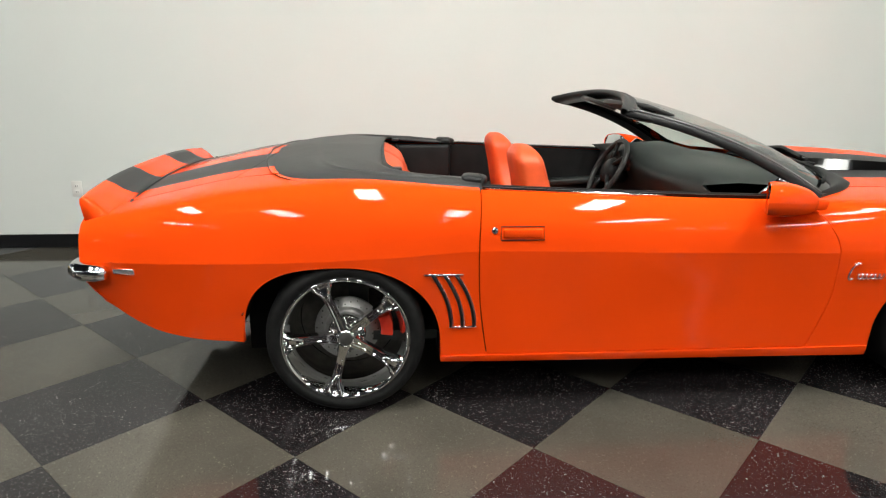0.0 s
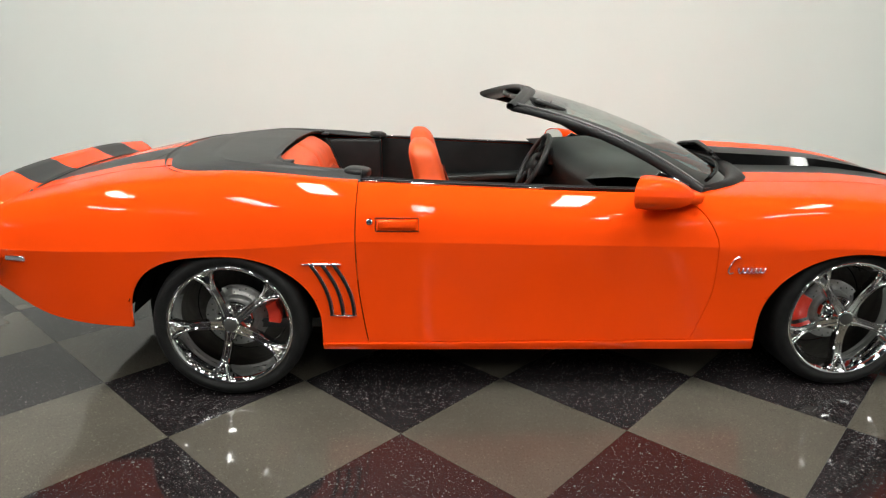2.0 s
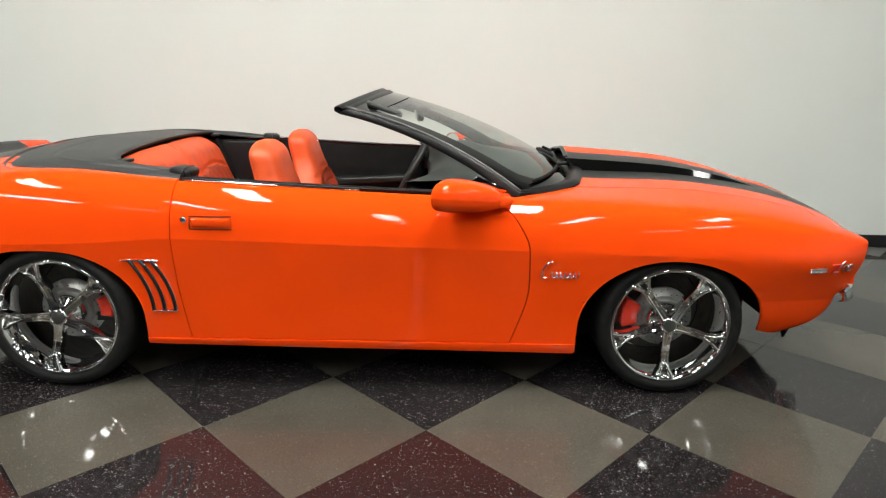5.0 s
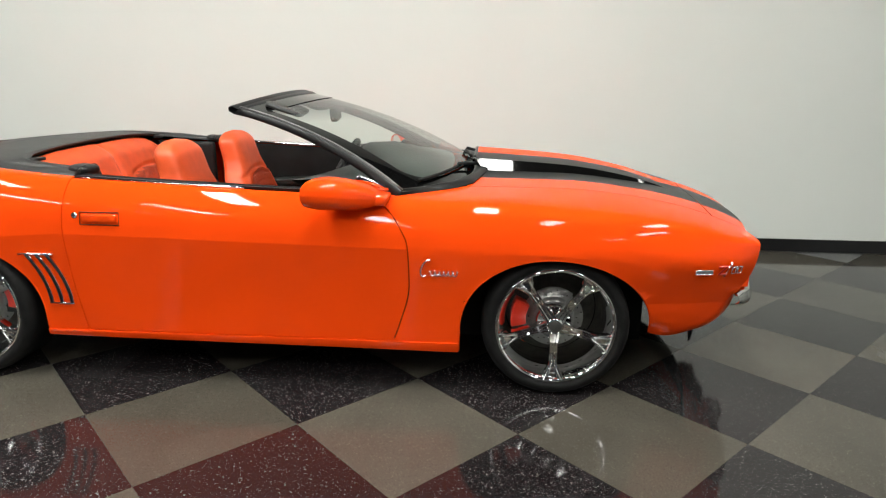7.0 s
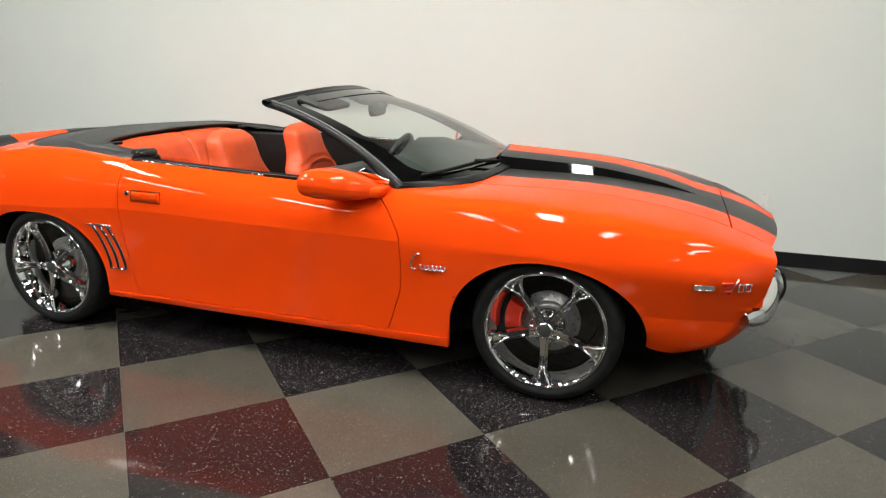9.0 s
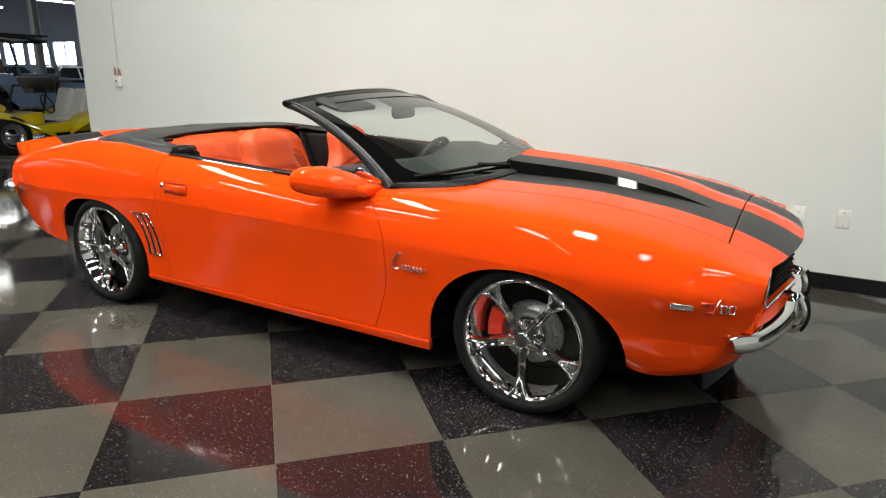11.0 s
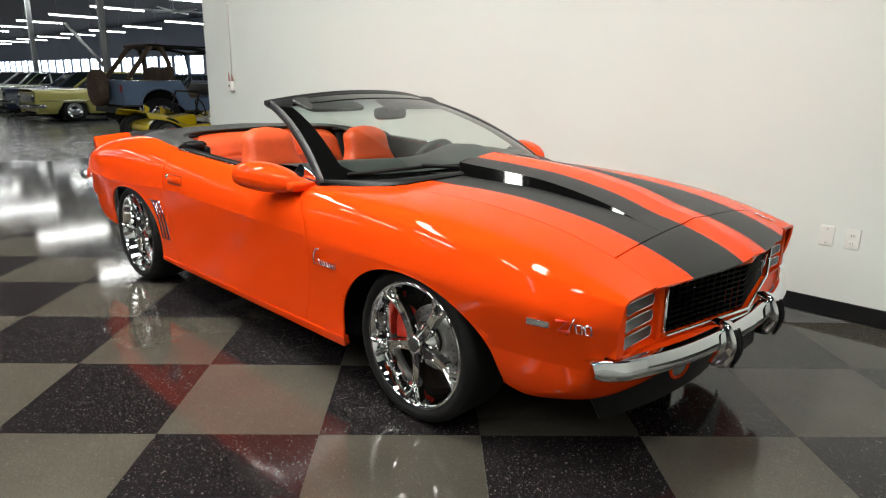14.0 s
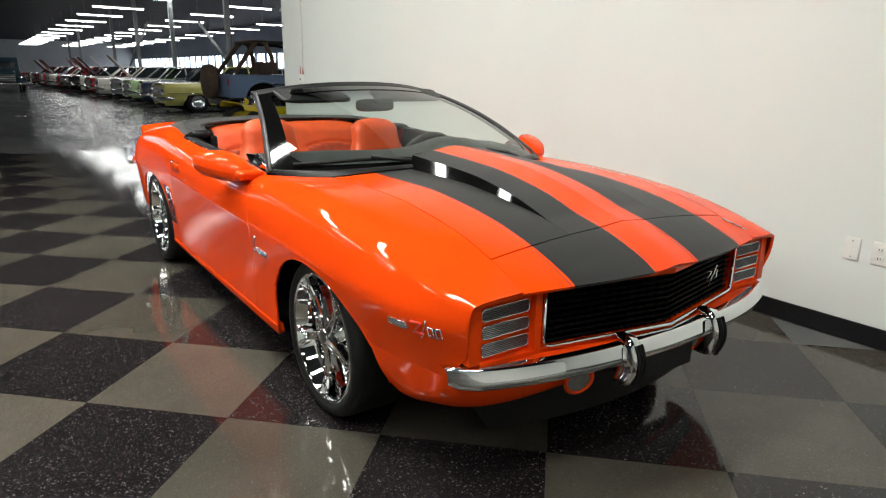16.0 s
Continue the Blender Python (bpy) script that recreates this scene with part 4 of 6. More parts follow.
for s in (-1, 1):
    def shell(u, v, s=s):
        """The mirror's housing: u from its glass to its nose, v round."""
        th = 2 * math.pi * v
        size = math.sqrt(max(0.0, 1 - max(0, (u - 0.12) / 0.88) ** 2.4)) if u > 0.12 else 0.93 + 0.07 * u / 0.12
        cy = math.copysign(abs(math.cos(th)) ** 0.75, math.cos(th))
        cz = math.copysign(abs(math.sin(th)) ** 0.8, math.sin(th))
        x = (1.6 if s < 0 else 1.66) + 0.25 * u - 0.045 * math.cos(th) * (1 - u) ** 2
        return x, s * (0.95 - 0.05 * u + 0.088 * size * cy - 0.03 * u * u), 0.876 - 0.012 * u + 0.063 * size * cz - 0.02 * u * u
    m = part("side_mirror", grid(shell, 16, 28, flip=s < 0), ORANGE, car, "orange door mirror")
    rim_pts = [Vector(shell(0.0, i / 24)) for i in range(24)]
    mg = bmesh.new()
    mg.faces.new([mg.verts.new(p + Vector((0.006, 0, 0))) for p in rim_pts])
    part("mirror_glass", mg, CHROME, m, "mirror glass", smooth=False)
    part("mirror_foot", joined(prism([(1.70, 0.815), (1.87, 0.82), (1.88, 0.86), (1.74, 0.875)], *sorted((s * 0.80, s * 0.92)), "Y", 0.012)), ORANGE, m)
    part("mirror_sail", prism([(1.66, 0.86), (1.90, 0.862), (1.74, 0.925)], *sorted((s * 0.772, s * 0.79)), "Y", 0.003), CHROME, car)

# ---- soft-top cover ----
def pillow(u, v, p=6):
    return (1 - abs(2 * u - 1) ** p) * (1 - abs(2 * v - 1) ** p)


cover_out_x = spline((0, 0.53), (0.2, 0.18), (0.36, -0.1), (0.44, -0.21), (0.56, -0.3), (0.75, -0.36), (1.0, -0.385))
cover_out_y = spline((0, 0.80), (0.2, 0.795), (0.36, 0.765), (0.44, 0.72), (0.56, 0.58), (0.75, 0.32), (1.0, 0.0))
cover_in_x = spline((0, 0.53), (0.2, 0.30), (0.36, 0.195), (0.56, 0.145), (1.0, 0.13))
cover_in_y = spline((0, 0.655), (0.2, 0.635), (0.36, 0.615), (0.46, 0.57), (0.75, 0.3), (1.0, 0.0))
cover_low = spline((0, 0.888), (0.2, 0.9), (0.44, 0.915), (0.75, 0.938), (1.0, 0.944))
cover_top = spline((0, 0.914), (0.2, 0.93), (0.36, 0.945), (0.56, 0.96), (1.0, 0.977))
cover_ramp = spline((0, 0.0), (0.05, 0.4), (0.12, 0.62), (0.26, 0.85), (0.42, 1.0), (0.7, 1.0), (0.93, 0.97), (0.98, 0.88), (1.0, 0.6))


def cover_fn(u, v):
    """u from the outer edge to the inner one, v round the horseshoe from side to side."""
    q = 1 - abs(2 * v - 1)
    s = -1 if v < 0.5 else 1
    a = Vector((cover_out_x(q), s * cover_out_y(q)))
    b = Vector((cover_in_x(q), s * cover_in_y(q)))
    p = a.lerp(b, u)
    z = mixed(cover_low(q) - 0.008, cover_top(q), cover_ramp(u))
    z -= 0.016 * max(0.0, 1 - ((u - 0.72) / 0.26) ** 2) * min(1, q * 5) * max(0.0, 1 - q / 0.62) - 0.018 * math.exp(-(((u - 0.46) / 0.06) ** 2)) * max(0.0, 1 - q / 0.7) * min(1, q * 6)
    z -= 0.010 * u * max(0, q - 0.4) + 0.004 * math.exp(-(((u - 0.42) / 0.02) ** 2)) * min(1, q * 3)
    return p.x, p.y, z


part("top_cover", grid(cover_fn, 36, 96, flip=True, thick=0.02), VINYL, car, "black vinyl cover over the folded soft top")
for s in (-1, 1):
    part("cover_inner", boxed((0.05, min(s * 0.61, s * 0.66), 0.5), (0.535, max(s * 0.61, s * 0.66), 0.9), 0.02, 3), CARD, car)
    part("cover_latch", soft_box(0.052, 0.055, 0.022, 0.6), TRIM, car, "black latch cover").matrix_world = pose(0.51, s * 0.71, 0.912, 0, 4, s * 12)

    # door top: black strip, inner panel
    def belt_fn(u, v, s=s):
        x = mixed(0.53, 1.80, u)
        w, z = flank(x, 4.25)
        return x, s * (w - 0.004 - 0.05 * v), z + 0.006 * math.sin(math.pi * v) + 0.003
    part("belt_seal", grid(belt_fn, 30, 4, flip=s < 0, thick=0.01), TRIM, car)

    part("belt_trim", piped([(x, s * (flank(x, 4.25)[0] - 0.003), flank(x, 4.25)[1] + 0.005) for x in [0.54 + 0.06 * i for i in range(13)]], 0.0045, 6), CHROME, car, "polished strip along the door top")

    def card_fn(u, v, s=s):
        x = mixed(0.53, 1.86, u)
        w, z = flank(x, 4.25)
        return x, s * (w - 0.05 - 0.02 * math.sin(math.pi * v)), mixed(z, 0.3, v)
    card = part("door_card", grid(card_fn, 16, 10, flip=s > 0), CARD, car, "black moulded inner door panel")
    part("armrest", prism([(0.75, 0.6), (1.5, 0.66), (1.55, 0.7), (1.4, 0.69), (0.75, 0.655)], *sorted((s * 0.66, s * 0.74)), "Y", 0.012), DASH, card)

part("firewall", boxed((1.9, -0.76, 0.3), (1.95, 0.76, 0.855)), UNDER, car, smooth=False)
part("cabin_floor", joined(boxed((0.1, -0.78, 0.26), (2.0, 0.78, 0.3)), boxed((0.9, -0.14, 0.3), (1.7, 0.14, 0.55), 0.04), boxed((0.0, -0.72, 0.3), (0.08, 0.72, 0.93))), DASH, car, smooth=False)


# ---- seats ----
def cushion(name, width, length, height, m, mat, parent, p=4, label=""):
    def fn(u, v):
        th = 2 * math.pi * v
        ph = math.pi * (u - 0.5)
        c, sn = math.cos(th), math.sin(th)
        e = 0.45
        cp = max(math.cos(ph), 0) ** e
        sp_ = math.copysign(abs(math.sin(ph)) ** e, math.sin(ph))
        return (length / 2 * cp * math.copysign(abs(c) ** e, c), width / 2 * cp * math.copysign(abs(sn) ** e, sn), height / 2 * sp_)
    ob = part(name, grid(fn, 14, 28), mat, parent, label)
    ob.matrix_parent_inverse = Matrix()
    ob.matrix_basis = m
    return ob


INSERT = material("perforated_orange_leather", (0.36, 0.04, 0.009), rough=0.6, vary=0.3, scale=160, bump=0.6, bump_scale=500)
seat_half = spline((0, 0.25), (0.3, 0.262), (0.5, 0.245), (0.64, 0.19), (0.74, 0.168), (0.9, 0.16), (1.0, 0.14))
seat_deep = spline((0, 0.095), (0.4, 0.085), (0.7, 0.072), (0.9, 0.066), (1.0, 0.05))
seat_lean = spline((0, 0.945), (0.35, 0.872), (0.7, 0.81), (1.0, 0.765))


def bucket_seat(y, crown=1.018):
    def back_fn(u, v):
        """u up the back, v round it; the front is hollowed between its bolsters."""
        th = 2 * math.pi * v
        c, sn = math.cos(th), math.sin(th)
        e = 0.5
        cap = 1.0 if u < 0.86 else max(0.0, 1 - ((u - 0.86) / 0.14) ** 2.5) ** (1 / 2.5)
        wide, deep = seat_half(u), seat_deep(u)
        t = min(u, 0.86) + max(0, u - 0.86)
        z = mixed(0.42, crown, t)
        c2 = math.copysign(abs(c) ** e, c)
        hollow = 0.035 * max(0.0, 1 - (c2 / 0.72) ** 4) * max(0.0, 1 - u / 0.6) ** 0.5 if sn > 0 else 0
        seam = 0.012 * math.exp(-(((u - 0.64 + 0.06 * (c2 / 0.8) ** 2) / 0.012) ** 2)) if sn > 0 else 0
        return seat_lean(u) + deep * math.copysign(abs(sn) ** e, sn) * mixed(0.02, 1, cap) - hollow - seam, y + wide * mixed(0.02, 1, cap) * c2, z

    seat = part("seat_back", grid(back_fn, 60, 40), LEATHER, car, "orange leather bucket seat with built-in headrest")

    def insert_fn(u, v):
        q = mixed(-0.74, 0.74, v)
        k = mixed(0.22, 0.615 - 0.06 * (q / 0.8) ** 2, u)
        hollow = 0.035 * max(0.0, 1 - (q / 0.72) ** 4) * max(0.0, 1 - k / 0.6) ** 0.5
        return seat_lean(k) + seat_deep(k) * (1 - 0.12 * q**4) - hollow + 0.004 + 0.005 * abs(math.sin(4.5 * math.pi * u)) ** 0.5 * (1 - q**4), y + seat_half(k) * q * 0.86, mixed(0.42, crown, k)

    part("seat_insert", grid(insert_fn, 36, 12), INSERT, seat, "dark perforated insert")
    cushion("seat_cushion", 0.52, 0.54, 0.18, pose(1.17, y, 0.42, 0, -8, 0), LEATHER, car)


bucket_seat(-0.375)
bucket_seat(0.375, 0.998)
rear_top = spline((0, 0.945), (0.5, 0.943), (0.8, 0.93), (0.94, 0.905), (1.0, 0.86))
for s in (-1, 1):

    def rear_fn(u, v, s=s):
        """The rear backrest: u up, v across from the middle outwards."""
        y = mixed(0.0, 0.60, v)
        top = rear_top(v) - 0.006 * max(0, 0.08 - v) / 0.08
        z = mixed(0.42, top, u)
        x = mixed(0.42, 0.215, u) - 0.07 * max(0, u - 0.86) / 0.14 * max(0, u - 0.86) / 0.14
        edge = math.exp(-((1 - v) / 0.05)) + 0.3 * math.exp(-(v / 0.02))
        seam = 0.012 * math.exp(-(((u - 0.72 + 0.5 * (v - 0.5) ** 2) / 0.015) ** 2)) * (1 if 0.14 < v < 0.86 else 0)
        ribs = 0.006 * abs(math.sin(9 * math.pi * v)) * (1 if 0.16 < v < 0.84 and u < 0.70 - 0.5 * (v - 0.5) ** 2 else 0)
        return x - 0.05 * edge - seam + ribs, s * y, z

    def rear_mat(u, v):
        return 1 if 0.16 < v < 0.84 and u < 0.70 - 0.5 * (v - 0.5) ** 2 else 0

    part("rear_backrest", grid(rear_fn, 40, 60, flip=s > 0, mats=rear_mat), [LEATHER, INSERT], car, "orange leather rear seat back with ribbed insert")
    belt = part("seat_belt", joined(*[boxed((-0.002, -0.022, 0), (0.002, 0.022, 0.47), 0.001)]), TRIM, car, "black rear seat belt")
    belt.matrix_world = pose(0.40, s * 0.575, 0.48, 0, -24, 0)
    part("belt_buckle", boxed((0.185, min(s * 0.54, s * 0.60), 0.925), (0.225, max(s * 0.54, s * 0.60), 0.94), 0.004), TRIM, car)
cushion("rear_cushion", 1.15, 0.46, 0.16, pose(0.52, 0, 0.45, 0, -6, 0), LEATHER, car)


# ---- dashboard and steering wheel ----
def dash_fn(u, v):
    y = mixed(-0.74, 0.74, v)
    hump = 0.05 * math.exp(-(((y - 0.375) / 0.2) ** 2)) + 0.012 * math.exp(-(((y + 0.4) / 0.25) ** 2))
    prof = [(2.1, 0.874), (1.95, 0.888), (1.78, 0.897), (1.62, 0.888), (1.54, 0.845), (1.52, 0.80), (1.56, 0.72), (1.6, 0.62), (1.66, 0.5)]
    a, b = prof[round(u * 8)]
    k = 1 if 1 < round(u * 8) < 6 else 0.2
    return a - 0.06 * hump * 10 * k * 0.6 - 0.18 * (abs(y) / 0.74) ** 3 * (1 if u < 0.4 else 0.2), y, b + hump * k


dash = part("dashboard", grid(dash_fn, 8, 40), DASH, car, "charcoal moulded dashboard")
for y in (0.3, 0.42):
    g = part("gauge", lathe([(0.0, 0.0), (0.045, 0.0), (0.05, 0.006), (0.052, -0.02)], 24), TRIM, dash)
    g.matrix_world = pose(1.5, y, 0.84, 0, 0, 90)
wheel_m = Matrix.Translation((1.425, 0.37, 0.79)) @ pose(0, 0, 0, 0, -62, 0)
bm = bmesh.new()
pipe(bm, [(0.178 * math.cos(a), 0.178 * math.sin(a), 0) for a in [2 * math.pi * i / 40 for i in range(41)]], 0.015, 10, caps=False)
steer = part("steering_wheel", bm, VINYL, car, "black leather steering wheel")
steer.matrix_world = wheel_m
hubs = part("steering_hub", lathe([(0.0, 0.02), (0.05, 0.018), (0.075, 0.0), (0.07, -0.04), (0.03, -0.12), (0.0, -0.12)], 24, "Z"), TRIM, steer)
for a in (20, 160, 235, 305):
    ca, sa = math.cos(math.radians(a)), math.sin(math.radians(a))
    part("steering_spoke", piped([(0.05 * ca, 0.05 * sa, 0), (0.175 * ca, 0.175 * sa, 0)], 0.014, 6), TRIM, steer)

# ---- flank details ----
for s in (-1, 1):
    def on_flank(x, z, out=0.0):
        w, zz = flank(x, level(x, z))
        return Vector((x, s * (w + out), z))
    handle = part("door_handle", prism([(0.60, 0.722), (0.75, 0.722), (0.75, 0.758), (0.60, 0.758)], *sorted((s * (flank(0.67, level(0.67, 0.74))[0] - 0.02), s * (flank(0.67, level(0.67, 0.74))[0] + 0.009))), "Y", 0.006), ORANGE, car, "orange flap door handle")
    lip = [on_flank(x, z, 0.001) for x, z in ((0.592, 0.714), (0.758, 0.714), (0.758, 0.765), (0.592, 0.765), (0.592, 0.714))]
    part("handle_recess", piped(lip, 0.0022, 5), TRIM, handle)
    lock = part("door_lock", lathe([(0.0, 0.004), (0.009, 0.004), (0.013, 0.002), (0.014, -0.01)], 20), CHROME, car, "chrome door lock")
    lock.matrix_world = Matrix.Translation(on_flank(0.568, 0.75, 0.001)) @ pose(0, 0, 0, 0, 0, 180 if s < 0 else 0)
    # gills behind the door
    gill = part("side_vent", piped([on_flank(x, 0.58, 0.004) for x in (0.30, 0.35, 0.40, 0.452)], 0.005, 6), CHROME, car, "black side gills with chrome edges")
    part("vent_foot", piped([on_flank(x, 0.358, 0.003) for x in (0.40, 0.45, 0.508)], 0.004, 6), CHROME, gill)
    for i in range(3):
        curve = []
        for t in [k / 8 for k in range(9)]:
            z = mixed(0.578, 0.36, t)
            curve.append(on_flank(0.332 + 0.045 * i + 0.075 * (1 - (1 - t) ** 2.0) - 0.0 * t, z, 0.003))
        part("gill", piped(curve, 0.0065, 6), TRIM, gill)
        part("gill_edge", piped([p + Vector((0.009, s * 0.001, 0)) for p in curve], 0.0022, 5), CHROME, gill)
    # side markers
    for x0, x1, z in ((-0.855, -0.775, 0.598), (3.118, 3.19, 0.573)):
        mk = bmesh.new()
        a, b = on_flank(x0, z), on_flank(x1, z)
        pts = [a + Vector((0, 0, -0.009)), b + Vector((0, 0, -0.009)), b + Vector((0, 0, 0.009)), a + Vector((0, 0, 0.009))]
        o = Vector((0, s * 0.005, 0))
        f0 = [mk.verts.new(p - o) for p in pts]
        f1 = [mk.verts.new(p + o) for p in pts]
        mk.faces.new(f1)
        for i in range(4):
            mk.faces.new([f0[i], f0[(i + 1) % 4], f1[(i + 1) % 4], f1[i]])
        bmesh.ops.recalc_face_normals(mk, faces=mk.faces)
        marker = part("side_marker", mk, CLEAR, car, "clear side marker with chrome frame", smooth=False)
        part("marker_frame", piped([p + o for p in pts] + [pts[0] + o], 0.0025, 5), CHROME, marker)
    # chrome script on the wing: a flourish and a low row of loops, as plain shapes
    script = []
    for k in range(13):
        a = math.radians(60 + 20 * k)
        script.append(on_flank(2.03 + 0.018 * math.cos(a) + 0.012 * math.sin(a), 0.57 + 0.036 * math.sin(a), 0.004))
    emblem = part("wing_emblem", piped(script, 0.0042, 6), CHROME, car, "chrome script emblem")
    wave = [on_flank(2.045 + 0.0026 * k + 0.004 * math.cos(k * 0.9), 0.548 + 0.013 * math.sin(k * 0.9), 0.004) for k in range(46)]
    part("emblem_loops", piped(wave, 0.0036, 6), CHROME, emblem)
    # slanted badge ahead of the marker
    bx = 3.215
    badge = part("wing_badge", piped([on_flank(bx, 0.595, 0.004), on_flank(bx + 0.035, 0.597, 0.004), on_flank(bx + 0.004, 0.56, 0.004), on_flank(bx + 0.038, 0.562, 0.004)], 0.0045, 6), RED, car, "red and chrome wing badge")
    part("badge_slash", piped([on_flank(bx + 0.028, 0.548, 0.005), on_flank(bx + 0.055, 0.612, 0.005)], 0.003, 6), CHROME, badge)
    for k in range(2):
        c0 = bx + 0.058 + 0.026 * k
        part("badge_bar", piped([on_flank(c0, 0.592, 0.004), on_flank(c0 + 0.018, 0.592, 0.004), on_flank(c0 + 0.018, 0.562, 0.004), on_flank(c0, 0.562, 0.004), on_flank(c0, 0.592, 0.004)], 0.0034, 6), CHROME, badge)


# ---- fittings on the white wall ----
def wall_plate(x, z, outlet):
    p = thing("wall_outlet" if outlet else "blank_wall_plate", "white plastic double power outlet on the white wall" if outlet else "white plastic blank plate on the white wall", "outlet" if outlet else "wall plate", at=(x, WALL_Y, z))
    part("plate", boxed((-0.037, -0.007, -0.058), (0.037, 0.0, 0.058), 0.003), PLASTIC, p)
    if outlet:
        for dz in (-0.022, 0.022):
            f = part("socket", boxed((-0.017, -0.0095, dz - 0.014), (0.017, -0.006, dz + 0.014), 0.002), PLASTIC, p)
            for dx in (-0.006, 0.006):
                part("slot", boxed((dx - 0.0012, -0.0105, dz - 0.006), (dx + 0.0012, -0.0094, dz + 0.004)), TRIM, f, smooth=False)
    else:
        for dz in (-0.04, 0.04):
            part("screw", boxed((-0.003, -0.0082, dz - 0.003), (0.003, -0.0065, dz + 0.003), 0.001), STEEL, p)
    return p


STEEL = material("grey_steel", (0.24, 0.25, 0.26), rough=0.5, vary=0.1, scale=4)
wall_plate(3.345, 0.474, False)
wall_plate(3.474, 0.474, True)
wall_plate(3.73, 0.474, False)
wall_plate(-2.15, 0.45, True)
alarm = thing("alarm_box", "small grey alarm box with hanging red tags on the white wall", "alarm box", at=(-3.40, WALL_Y, 1.20))
part("box", boxed((-0.035, -0.05, -0.06), (0.045, 0.0, 0.06), 0.006), PLASTIC, alarm)
part("conduit", piped([(0.0, -0.008, 0.05), (0.0, -0.008, 3.3)], 0.008, 8), PLASTIC, alarm, "white surface conduit")
part("conduit_clip", boxed((-0.02, -0.028, 0.95), (0.02, 0.0, 0.98), 0.004), PLASTIC, alarm)
TAG = material("red_tag", (0.42, 0.16, 0.13), rough=0.5)
part("tag", prism([(-0.05, 0.06), (-0.015, 0.055), (-0.025, 0.13), (-0.045, 0.17)], -0.03, -0.026, "Y"), TAG, alarm, smooth=False)
part("tag", prism([(0.02, 0.06), (0.07, 0.06), (0.055, 0.11), (0.03, 0.15)], -0.03, -0.026, "Y"), TAG, alarm, smooth=False)
part("dial", lathe([(0.0, -0.058), (0.014, -0.056), (0.016, -0.05)], 16), STEEL, alarm)


# ---- vehicles in the showroom ----
def simple_wheel(parent, x, y, r, w, chrome=True, name="wheel"):
    ty = part(name, lathe([(r * 0.62, -w / 2), (r * 0.93, -w / 2), (r, -w / 3), (r, w / 3), (r * 0.93, w / 2), (r * 0.62, w / 2)], 28), RUBBER, parent)
    ty.matrix_parent_inverse = Matrix()
    ty.matrix_basis = pose(x, y, r)
    part("hubcap", lathe([(0.0, w / 2 - 0.02), (r * 0.2, w / 2 - 0.01), (r * 0.3, w / 2 - 0.05), (r * 0.52, w / 2 - 0.05), (r * 0.62, w / 2 + 0.004), (r * 0.66, w / 2 - 0.005)], 28), CHROME if chrome else STEEL, ty)
    part("hubcap", lathe([(0.0, -w / 2 + 0.02), (r * 0.3, -w / 2 + 0.05), (r * 0.62, -w / 2 - 0.004), (r * 0.66, -w / 2 + 0.005)], 28), CHROME if chrome else STEEL, ty)
    return ty


DARK_GLASS = material("dark_glass", (0.02, 0.025, 0.028), rough=0.03, spec=0.8)


